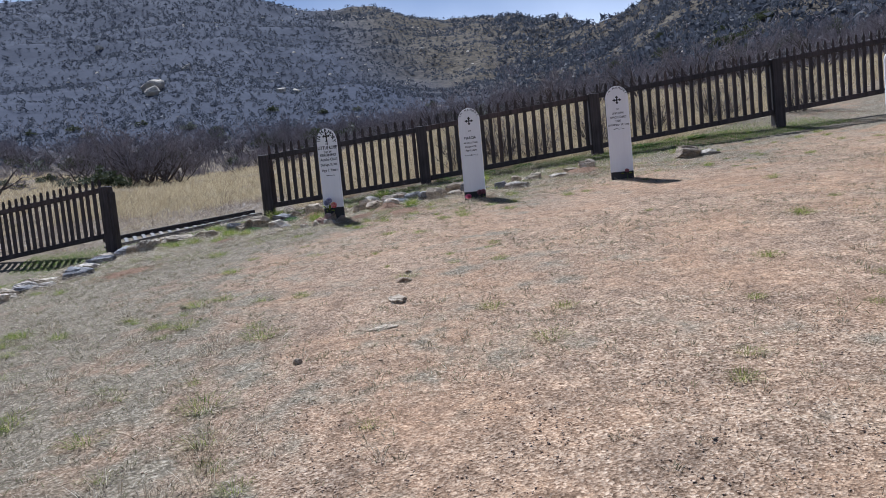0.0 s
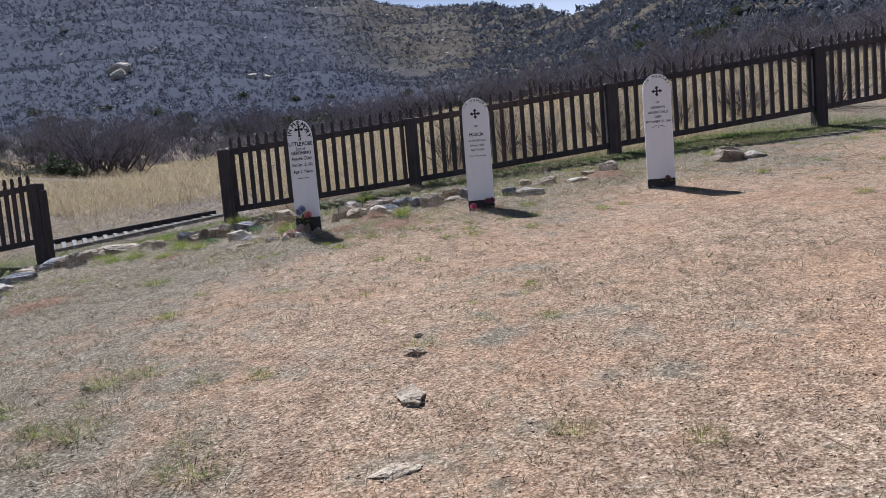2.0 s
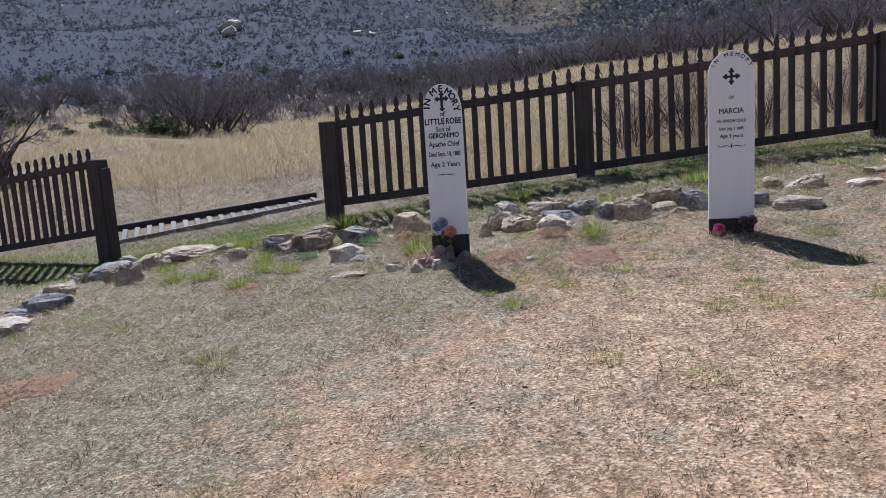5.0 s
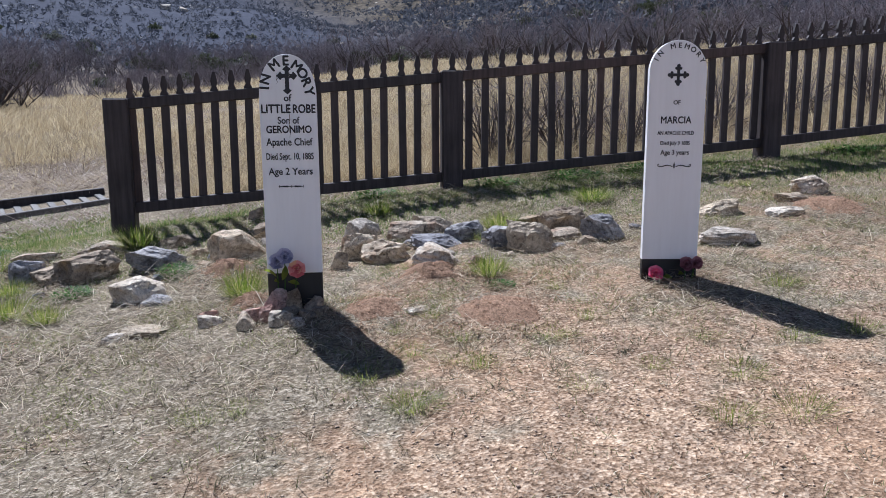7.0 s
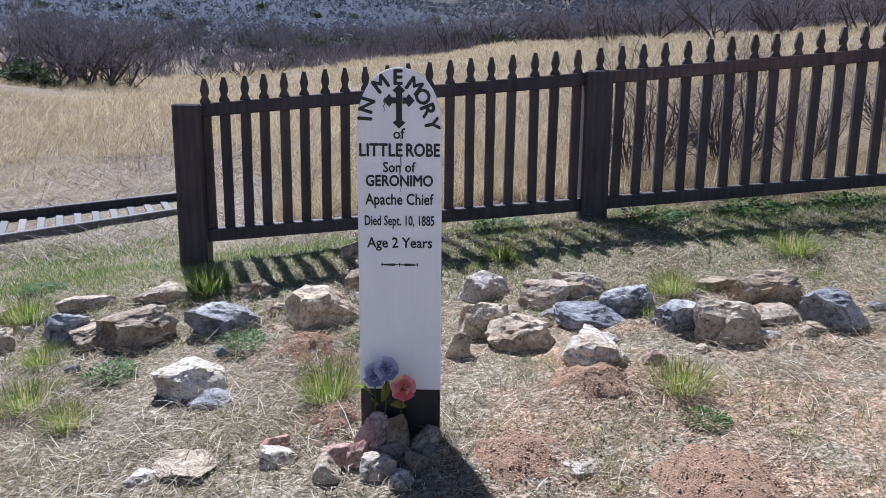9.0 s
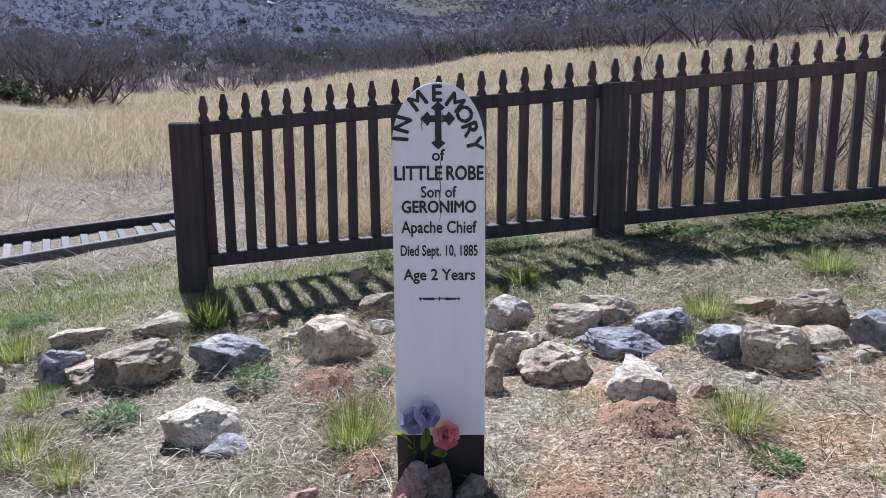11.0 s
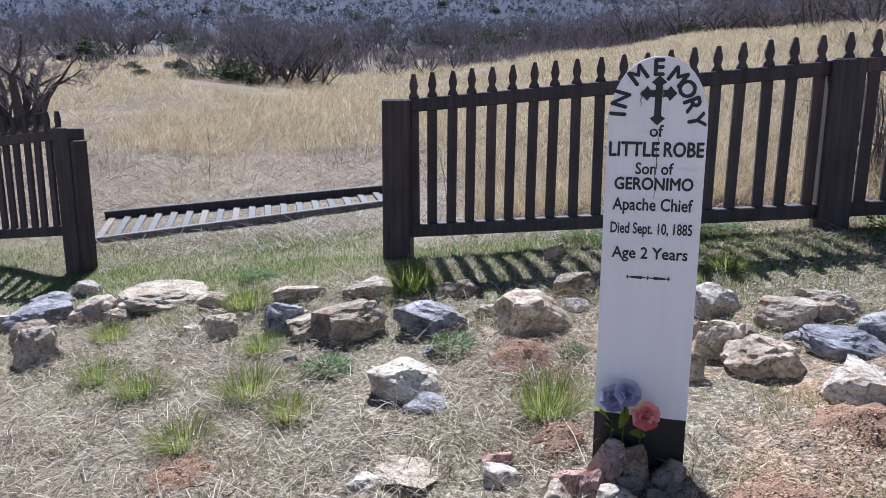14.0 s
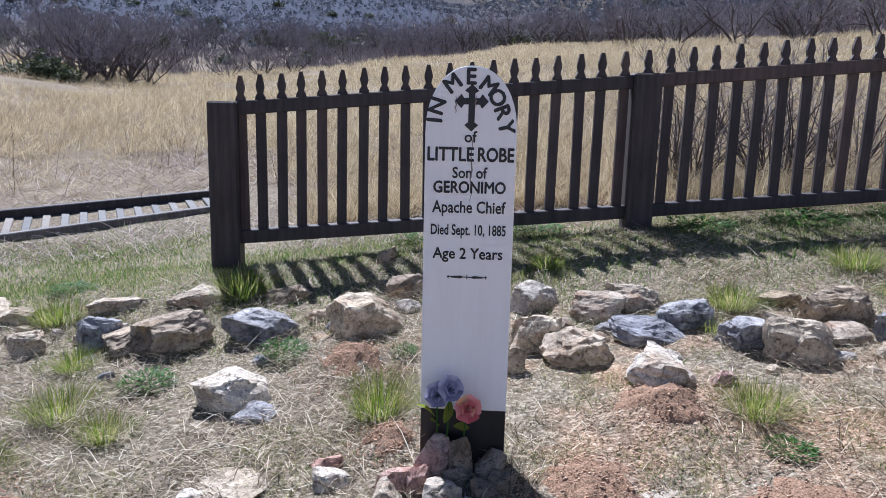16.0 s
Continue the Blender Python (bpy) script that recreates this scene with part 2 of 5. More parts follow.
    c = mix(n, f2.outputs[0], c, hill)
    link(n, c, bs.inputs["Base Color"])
    bs.inputs["Roughness"].default_value = 0.95
    bs.inputs["Specular IOR Level"].default_value = 0.1
    hm = mix(n, 0.45, mix(n, 0.5, fine, vor.outputs["Distance"]), clod)
    bump(n, bs, hm, 1.0, 0.017)
    return m


def wood_mat(name, dark, light, rough=0.75):
    """Stained timber, with grain along its length and weathered streaks."""
    m, n, bs = nodes_of(name)
    tc = n.nodes.new("ShaderNodeTexCoord")
    mp = n.nodes.new("ShaderNodeMapping")
    mp.inputs["Scale"].default_value = (30, 30, 2.2)
    link(n, tc.outputs["Object"], mp.inputs["Vector"])
    a = noise_tex(n, mp.outputs[0], 1.0, 6.0, 0.6)
    b = noise_tex(n, tc.outputs["Object"], 2.5, 4.0)
    rnd = n.nodes.new("ShaderNodeObjectInfo").outputs["Random"]
    c = ramp(n, a, [(0.3, dark), (0.72, light)])
    c = mix(n, 0.35, c, ramp(n, b, [(0.3, tuple(0.5 * k for k in dark)), (0.7, light)]))
    c = mix(n, 1.0, c, ramp(n, rnd, [(0, (0.7, 0.7, 0.72)), (0.85, (1.15, 1.1, 1.05)), (1, (1.7, 1.4, 1.2))]), "MULTIPLY")
    link(n, c, bs.inputs["Base Color"])
    bs.inputs["Roughness"].default_value = rough
    bump(n, bs, a, 0.5, 0.003)
    return m


def paint_mat(name, colour, stain):
    """Painted board: brush marks, faint grime and chips."""
    m, n, bs = nodes_of(name)
    tc = n.nodes.new("ShaderNodeTexCoord")
    mp = n.nodes.new("ShaderNodeMapping")
    mp.inputs["Scale"].default_value = (18, 18, 1.6)
    link(n, tc.outputs["Object"], mp.inputs["Vector"])
    a = noise_tex(n, mp.outputs[0], 2.0, 4.0)
    b = noise_tex(n, tc.outputs["Object"], 5.0, 6.0, 0.7)
    c = mix(n, ramp(n, a, [(0.35, (0, 0, 0)), (0.8, (0.35, 0.35, 0.35))]), colour, stain)
    c = mix(n, ramp(n, b, [(0.6, (0, 0, 0)), (0.78, (0.5, 0.5, 0.5))]), c, stain)
    link(n, c, bs.inputs["Base Color"])
    bs.inputs["Roughness"].default_value = 0.5
    bump(n, bs, a, 0.25, 0.0015)
    return m


M_FENCE = wood_mat("fence_wood", (0.013, 0.0105, 0.0115), (0.078, 0.061, 0.060), 0.7)
M_GREYWOOD = wood_mat("weathered_wood", (0.14, 0.125, 0.11), (0.36, 0.33, 0.29))
M_SLAT = wood_mat("slat_wood", (0.06, 0.057, 0.05), (0.17, 0.162, 0.14))
M_DARKBEAM = wood_mat("beam_wood", (0.10, 0.085, 0.075), (0.30, 0.27, 0.24))
M_WHITE = paint_mat("white_paint", (0.90, 0.90, 0.90), (0.76, 0.75, 0.73))
M_BLACK = paint_mat("black_paint", (0.012, 0.012, 0.013), (0.035, 0.032, 0.03))
M_INK = paint_mat("black_lettering", (0.012, 0.012, 0.014), (0.05, 0.05, 0.05))
M_ROCK = stone_mat("granite_rock", (0.36, 0.285, 0.20), (0.72, 0.62, 0.475), (0.42, 0.25, 0.15))
M_ROCK_DARK = stone_mat("brown_rock", (0.24, 0.185, 0.13), (0.54, 0.44, 0.32), (0.40, 0.28, 0.14))
M_ROCK_BLUE = stone_mat("blue_grey_rock", (0.15, 0.15, 0.165), (0.44, 0.43, 0.435), (0.62, 0.60, 0.57))
M_ROCK_PALE = stone_mat("pale_rock", (0.46, 0.395, 0.31), (0.82, 0.745, 0.63), (0.44, 0.31, 0.20))
M_ROCK_PINK = stone_mat("pink_rock", (0.36, 0.19, 0.145), (0.62, 0.43, 0.36), (0.66, 0.56, 0.48))
M_GRAVEL = grain_mat("gravel", (0.35, 0.235, 0.16), (0.66, 0.505, 0.375), 30.0, 0.9, 3.0, 0.0, 0.35, island=True)
M_REDSOIL = grain_mat("red_soil", (0.13, 0.075, 0.045), (0.42, 0.265, 0.165), 25.0, 0.95, 5.0, 0.015)
M_STRAW = blade_mat("straw", [(0, (0.07, 0.045, 0.03)), (0.35, (0.30, 0.225, 0.15)), (0.7, (0.60, 0.505, 0.35)), (1, (0.84, 0.765, 0.60))], 0.35)
M_FIELD = blade_mat("dry_grass", [(0, (0.23, 0.165, 0.095)), (0.5, (0.52, 0.42, 0.25)), (1, (0.77, 0.67, 0.44))], 0.4)
M_GRASS = blade_mat("green_grass", [(0, (0.06, 0.115, 0.012)), (0.45, (0.16, 0.225, 0.026)), (0.75, (0.32, 0.34, 0.07)), (1, (0.58, 0.49, 0.26))], 0.6)
M_HERB = blade_mat("herb_leaf", [(0, (0.03, 0.085, 0.015)), (0.7, (0.09, 0.20, 0.04)), (1, (0.2, 0.30, 0.08))], 0.5)
# bark and twigs are lightened, putting haze over the far brush into their colour
M_BARK = grain_mat("dark_bark", (0.045, 0.039, 0.038), (0.14, 0.118, 0.11), 9.0, 0.95, 5.0, 0.006)
M_TWIG = blade_mat("twig", [(0, (0.135, 0.118, 0.126)), (1, (0.35, 0.31, 0.32))], 0.0, 0.9)
M_STEM = blade_mat("dead_stem", [(0, (0.10, 0.07, 0.05)), (1, (0.28, 0.20, 0.14))], 0.0, 0.9)
# leaf colours of the hill scrub carry the blue of distance haze
M_HAZY_SCRUB = blade_mat("hazy_scrub_leaf", [(0, (0.046, 0.053, 0.066)), (0.6, (0.075, 0.083, 0.104)), (1, (0.115, 0.118, 0.132))], 0.5)
M_SHRUB = blade_mat("shrub_leaf", [(0, (0.035, 0.046, 0.022)), (0.6, (0.075, 0.088, 0.045)), (1, (0.14, 0.145, 0.08))], 0.3)
M_PINK = blade_mat("pink_petal", [(0, (0.66, 0.16, 0.17)), (0.8, (0.88, 0.42, 0.40)), (1, (0.85, 0.6, 0.3))], 0.3)
M_HOTPINK = blade_mat("hot_pink_petal", [(0, (0.80, 0.08, 0.22)), (1, (0.93, 0.28, 0.42))], 0.3)
M_PURPLE = blade_mat("lilac_petal", [(0, (0.30, 0.30, 0.45)), (1, (0.60, 0.59, 0.71))], 0.3)
M_WINE = blade_mat("faded_wine_petal", [(0, (0.22, 0.08, 0.10)), (1, (0.42, 0.2, 0.22))], 0.3)
M_GROUND = ground_mat()


# ---- mesh tools ----
class Shape:
    """Collects vertices and faces for one mesh."""

    def __init__(self):
        self.v, self.f = [], []

    def add(self, verts, faces):
        k = len(self.v)
        self.v.extend(verts)
        self.f.extend([tuple(i + k for i in f) for f in faces])

    def tube(self, pts, radii, sides=4):
        k = len(self.v)
        pts = [Vector(p) for p in pts]
        for i, p in enumerate(pts):
            d = (pts[min(i + 1, len(pts) - 1)] - pts[max(i - 1, 0)]).normalized()
            a = d.orthogonal().normalized()
            b = d.cross(a)
            for s in range(sides):
                w = 2 * math.pi * s / sides
                self.v.append(tuple(p + radii[i] * (math.cos(w) * a + math.sin(w) * b)))
        for i in range(len(pts) - 1):
            for s in range(sides):
                q = k + i * sides
                self.f.append((q + s, q + (s + 1) % sides, q + sides + (s + 1) % sides, q + sides + s))
        self.f.append(tuple(k + (len(pts) - 1) * sides + s for s in range(sides)))

    def blade(self, base, tip, width, side, sag=0.0):
        """A thin leaf of two segments, bent at the middle."""
        b, t = Vector(base), Vector(tip)
        s = Vector(side).normalized() * width * 0.5
        mid = b.lerp(t, 0.55) + Vector((0, 0, sag))
        self.add([tuple(b - s), tuple(b + s), tuple(mid + s * 0.8), tuple(mid - s * 0.8), tuple(t)], [(0, 1, 2, 3), (3, 2, 4)])

    def extrude(self, outline, y0, y1):
        """A prism from an outline in x and z between two depths."""
        n = len(outline)
        self.add([(x, y0, z) for x, z in outline] + [(x, y1, z) for x, z in outline],
                 [tuple(range(n)), tuple(range(2 * n - 1, n - 1, -1))] + [(i, i + n, (i + 1) % n + n, (i + 1) % n) for i in range(n)])

    def mesh(self, name, material, smooth=False):
        me = bpy.data.meshes.new(name)
        me.from_pydata(self.v, [], self.f)
        me.materials.append(material)
        if smooth:
            me.polygons.foreach_set("use_smooth", [True] * len(me.polygons))
        me.update()
        return me


def fix_normals(me):
    bm = bmesh.new()
    bm.from_mesh(me)
    bmesh.ops.recalc_face_normals(bm, faces=bm.faces)
    bm.to_mesh(me)
    bm.free()
    return me


def box_mesh(name, sx, sy, sz, material, bev=0.006, z0=0.0):
    """A box with softened edges, its base at z0."""
    bm = bmesh.new()
    bmesh.ops.create_cube(bm, size=1)
    bmesh.ops.scale(bm, vec=(sx, sy, sz), verts=bm.verts)
    bmesh.ops.translate(bm, vec=(0, 0, z0 + sz / 2), verts=bm.verts)
    bmesh.ops.bevel(bm, geom=list(bm.edges), offset=bev, segments=1, affect="EDGES")
    me = bpy.data.meshes.new(name)
    bm.to_mesh(me)
    bm.free()
    me.materials.append(material)
    return me


def part(name, me, parent, m=None, label=""):
    ob = new(name, me)
    ob.parent = parent
    if m is not None:
        ob.matrix_local = m
    return tagged(ob, label)


def thing(name, x, y, z, turn, label, category, group="", kind=""):
    ob = new(name)
    ob.matrix_world = pose(x, y, z, 0, 0, turn)
    ob.empty_display_size = 0.1
    return tagged(ob, label, category, group, kind)



MOUNDS = [(1.44, 11.78, 0.24, 0.09), (2.52, 10.98, 0.27, 0.08), (2.08, 10.62, 0.24, 0.03), (2.62, 10.28, 0.34, 0.03),
          (0.12, 11.1, 0.2, 0.02), (5.6, 10.95, 0.40, 0.06), (1.5, 11.08, 0.16, 0.05), (-0.75, 3.5, 0.36, 0.03), (-1.3, 3.0, 0.3, 0.03), (-0.9, 9.6, 0.4, 0.02)]


def relief(x, y, r):
    """Unevenness of the land: small in the plot, gullies in the hills."""
    if r < 45:
        a = 0.012 * noise.noise((x * 2.3, y * 2.3, 0)) + 0.006 * noise.noise((x * 9, y * 9, 3))
        if y > 14:
            a += min(1, (y - 14) / 6) * (0.10 * noise.noise((x * 0.3, y * 0.3, 7)))
        for mx, my, s, h in MOUNDS:
            d = ((x - mx) ** 2 + (y - my) ** 2) / (s * s)
            if d < 4:
                a += h * math.exp(-2.2 * d) * (1 + 0.35 * noise.noise((x * 14, y * 14, 5)))
        return a
    k = min(1.0, (r - 45) / 200)
    p = (x * 0.006, y * 0.006, 0.4)
    q = (x * 0.03, y * 0.03, 1.4)
    return k * (12 * (noise.fractal(p, 0.9, 2.1, 5)) + 1.6 * noise.noise(q)) * min(1.0, r / 420)


def land_z(x, y):
    return ground_z(x, y) + relief(x, y, math.hypot(x - CX, y - CY))


def make_ground():
    rings = [0.0]
    r, step = 0.0, 0.09
    while r < 4200:
        step = max(0.09, 0.016 * r)
        r += step
        rings.append(r)
    angles = list(np.arange(-66, 78, 0.32)) + list(np.arange(78, 294, 4.0))
    na = len(angles)
    verts = [(CX, CY, land_z(CX, CY))]
    dirs = [(math.sin(radians(a)), math.cos(radians(a))) for a in angles]
    for r in rings[1:]:
        for dx, dy in dirs:
            x, y = CX + r * dx, CY + r * dy
            verts.append((x, y, land_z(x, y)))
    faces = [(0, 1 + (i + 1) % na, 1 + i) for i in range(na)]
    for k in range(len(rings) - 2):
        o = 1 + k * na
        faces += [(o + i, o + (i + 1) % na, o + na + (i + 1) % na, o + na + i) for i in range(na)]
    s = Shape()
    s.v, s.f = verts, faces
    me = s.mesh("ground", M_GROUND, True)
    return tagged(new("ground", me), "gravelly graveyard ground rising through dry field to scrubby, haze-tinted hills", "ground", kind="structure")


make_ground()

# ---- fence ----
FENCE_H = 0.95


def picket_mesh():
    s = Shape()
    prof = [(-0.033, -FENCE_H), (0.033, -FENCE_H), (0.033, 0.008), (0.018, 0.035), (0.028, 0.075), (0.025, 0.095), (0.011, 0.155), (-0.011, 0.155), (-0.025, 0.095), (-0.028, 0.075), (-0.018, 0.035), (-0.033, 0.008)]
    s.extrude(prof, -0.014, 0.014)
    return fix_normals(s.mesh("picket", M_FENCE))


def sheared_rail(length, rise, height, depth):
    """A rail whose ends stay plumb while it follows the slope."""
    s = Shape()
    b = 0.006
    sec = [(-depth / 2 + b, 0), (depth / 2 - b, 0), (depth / 2, b), (depth / 2, height - b), (depth / 2 - b, height), (-depth / 2 + b, height), (-depth / 2, height - b), (-depth / 2, b)]
    n = len(sec)
    vs = [(0, y, z) for y, z in sec] + [(length, y, z + rise) for y, z in sec]
    s.add(vs, [tuple(range(n)), tuple(range(2 * n - 1, n - 1, -1))] + [(i, i + n, (i + 1) % n + n, (i + 1) % n) for i in range(n)])
    return fix_normals(s.mesh("rail", M_FENCE))


PICKET_MESH = picket_mesh()


def fence_run(posts, label, pickets=(21,), bow=(0.0,), lead=(0.025,), width=0.19, width_board=0.0):
    """posts: x, y and top z of each post's middle; pickets and bow: their number and crowding, panel by panel; lead: the first one's place past the post."""
    x0, y0, _ = posts[0]
    root = thing("picket_fence", x0, y0, ground_z(x0, y0), 0, label, "fence")
    inv = root.matrix_world.inverted()
    for i, (x, y, zt) in enumerate(posts):
        j = max(0, min(i, len(posts) - 2))
        ax, ay, _ = posts[j]
        bx, by, _ = posts[j + 1]
        turn = math.degrees(math.atan2(by - ay, bx - ax))
        base = ground_z(x, y) - 0.12
        me = box_mesh("post", width, width, zt - base, M_FENCE, 0.012)
        ob = part("post", me, root, inv @ pose(x, y, base, 0.4 * math.sin(i * 3), 0.3 * math.cos(i * 5), turn))
        if i == 0 and width_board:
            side = box_mesh("side_board", 0.05, 0.14, zt - 0.11 - base, M_FENCE, 0.006)
            part("side_board", side, root, inv @ pose(x, y, base, 0, 0, turn) @ pose(width_board, 0.01, 0), "shorter board nailed to the gate post")
        if i == len(posts) - 1:
            break
        nx, ny, nz = posts[i + 1]
        dx, dy, dz = nx - x, ny - y, nz - zt
        length = math.hypot(dx, dy)
        turn = math.degrees(math.atan2(dy, dx))
        gap = length - width + 0.02
        slope = dz / length
        start = width / 2 - 0.01
        for name, zz, dip, hh, dd in (("top_rail", -0.095, 0.0, 0.09, 0.075), ("bottom_rail", -0.99 if i else -0.955, 0.0 if i else -0.035, 0.09, 0.085)):
            me = sheared_rail(gap, gap * slope + dip, hh, dd)
            part(name, me, root, inv @ pose(x, y, zt + zz + start * slope, 0, 0, turn) @ pose(start, 0, 0))
        count, crowd, ahead = (row[min(i, len(row) - 1)] for row in (pickets, bow, lead))
        for k in range(count):
            q = k / (count - 1)
            u = start + ahead + (gap - 0.065 - ahead) * (q - crowd * 4 * q * (1 - q)) + random.uniform(-0.006, 0.006)
            z = zt + u * slope + random.uniform(-0.006, 0.004)
            part("picket", PICKET_MESH, root, inv @ pose(x, y, z, 0, 0, turn) @ pose(u, 0.006, 0.0, random.uniform(-0.6, 0.6), random.uniform(-0.7, 0.7), random.uniform(-2, 2)))
    return root


FENCE_POSTS = [(0.76, 13.70, 1.907), (3.575, 13.31, 2.159), (6.635, 12.62, 2.437), (9.95, 12.04, 2.754), (13.0, 11.5, 3.05), (16.0, 10.95, 3.34)]
fence_run(FENCE_POSTS, "dark brown stained picket fence with square posts, climbing the slope", pickets=(19, 20, 21), bow=(0.02, 0.0), lead=(0.025, -0.075, 0.0))
fence_run([(-2.22, 15.08, 1.67), (-5.1, 16.35, 1.36), (-8.0, 17.6, 1.05)], "dark brown stained picket fence running down beyond the gap", width_board=-0.12)


# ---- headboards ----
def arch_outline(w, h, rise, power=2.0, n=22):
    pts = [(-w / 2, 0), (w / 2, 0)]
    for i in range(n + 1):
        a = math.pi * i / n
        c, s = math.cos(a), math.sin(a)
        pts.append((w / 2 * math.copysign(abs(c) ** (2 / power), c), h - rise + rise * abs(s) ** (2 / power)))
    return pts


def text_mesh(body, material, size=1.0, depth=0.0012, bold=0.0):
    """Letters of the built-in font as a mesh; its own curve is thrown away."""
    cu = bpy.data.curves.new("lettering", "FONT")
    cu.body, cu.align_x, cu.size, cu.extrude, cu.resolution_u = body, "CENTER", size, depth, 3
    ob = bpy.data.objects.new("lettering", cu)
    me = bpy.data.meshes.new_from_object(ob)
    bpy.data.objects.remove(ob)
    if bold:
        bm = bmesh.new()
        for k, (dx, dy) in enumerate(((-bold, 0), (bold, 0), (0, bold), (0, -bold))):
            c = me.copy()
            c.transform(Matrix.Translation((dx, dy, 0.0001 * k)))
            bm.from_mesh(c)
            bpy.data.meshes.remove(c)
        bm.to_mesh(me)
        bm.free()
    me.materials.clear()
    me.materials.append(material)
    return me


def line_of_text(parent, body, z, width, cap, y, x=0.0, bold=0.018):
    """One painted line, fitted to a width and a capital height, on the front of a board."""
    me = text_mesh(body, M_INK, bold=bold)
    xs = [v.co.x for v in me.vertices]
    ys = [v.co.y for v in me.vertices]
    sx = width / (max(xs) - min(xs))
    sy = cap / 0.69
    me.transform(Matrix.Translation((x - sx * (max(xs) + min(xs)) / 2, 0, 0)) @ Matrix.Diagonal((sx, sy, 1, 1)))
    ob = part("inscription", me, parent, pose(0, y, z, 90, 0, 0))
    return ob


def arc_of_text(parent, letters, cx, cz, rx, rz, a0, a1, cap, y, bold=0.018):
    """Letters set one by one round an arch, in one mesh."""
    bm = bmesh.new()
    n = len(letters)
    for i, ch in enumerate(letters):
        if ch == " ":
            continue
        a = radians(a0[i] if a1 is None else a0 + (a1 - a0) * i / (n - 1))
        me = text_mesh(ch, M_INK, bold=bold)
        x, z = cx + rx * math.cos(a), cz + rz * math.sin(a)
        nrm = math.atan2(math.sin(a) * rx, math.cos(a) * rz)
        me.transform(Matrix.Translation((x, z, 0)) @ Matrix.Rotation(nrm - math.pi / 2, 4, "Z") @ Matrix.Diagonal((cap / 0.69, cap / 0.69, 1, 1)))
        bm.from_mesh(me)
        bpy.data.meshes.remove(me)
    out = bpy.data.meshes.new("inscription")
    bm.to_mesh(out)
    bm.free()
    out.materials.append(M_INK)
    return part("inscription", out, parent, pose(0, y, 0, 90, 0, 0))


def placed_letters(parent, top, letters, cap, y):
    """Hand-painted capitals, each with its own place and slant, in one mesh."""
    bm = bmesh.new()
    for ch, x, down, slant in letters:
        me = text_mesh(ch, M_INK, bold=0.034)
        k = cap / 0.69
        me.transform(Matrix.Translation((x, top - down, 0)) @ Matrix.Rotation(radians(slant), 4, "Z") @ Matrix.Diagonal((k, k, 1, 1)) @ Matrix.Translation((0, -0.345, 0)))
        bm.from_mesh(me)
        bpy.data.meshes.remove(me)
    out = bpy.data.meshes.new("inscription")
    bm.to_mesh(out)
    bm.free()
    out.materials.append(M_INK)
    return part("inscription", out, parent, pose(0, y, 0, 90, 0, 0))


def cross_flared(parent, z, w, h, arm, y):
    """A cross with pointed, flared ends, the foot longer than the arms."""
    t, s = 0.010, 0.022
    top, foot = h * 0.36, h * 0.64
    o = []
    for ax, ay, ln in ((1, 0, w / 2), (0, 1, top), (-1, 0, w / 2), (0, -1, foot)):
        px, py = -ay, ax
        o += [(ax * t - px * t, ay * t - py * t), (ax * (ln - 0.028) - px * t, ay * (ln - 0.028) - py * t), (ax * (ln - 0.02) - px * s, ay * (ln - 0.02) - py * s),
              (ax * ln, ay * ln), (ax * (ln - 0.02) + px * s, ay * (ln - 0.02) + py * s), (ax * (ln - 0.028) + px * t, ay * (ln - 0.028) + py * t)]
    sh = Shape()
    sh.extrude([(a, b) for a, b in o], -0.0012, 0.0012)
    part("painted_cross", fix_normals(sh.mesh("painted_cross", M_INK)), parent, pose(0, y, z))


def cross_budded(parent, z, w, y):
    """A short cross with round buds at its four ends."""
    sh = Shape()
    t, a = 0.0075, w / 2 - 0.014
    sh.extrude([(-t, -a), (t, -a), (t, -t), (a, -t), (a, t), (t, t), (t, a), (-t, a), (-t, t), (-a, t), (-a, -t), (-t, -t)], -0.0012, 0.0012)
    for ax, az in ((1, 0), (-1, 0), (0, 1), (0, -1)):
        for ox, oz, r in ((ax * a * 1.12, az * a * 1.12, 0.010), (ax * a * 0.82 + az * 0.011, az * a * 0.82 + ax * 0.011, 0.008), (ax * a * 0.82 - az * 0.011, az * a * 0.82 - ax * 0.011, 0.008)):
            k = 0.0001 * (1 + len(sh.v) % 7)
            sh.extrude([(ox + r * math.cos(i * math.pi / 5), oz + r * math.sin(i * math.pi / 5)) for i in range(10)], -0.0012 - k, 0.0012 + k)
    part("painted_cross", fix_normals(sh.mesh("painted_cross", M_INK)), parent, pose(0, y, z))


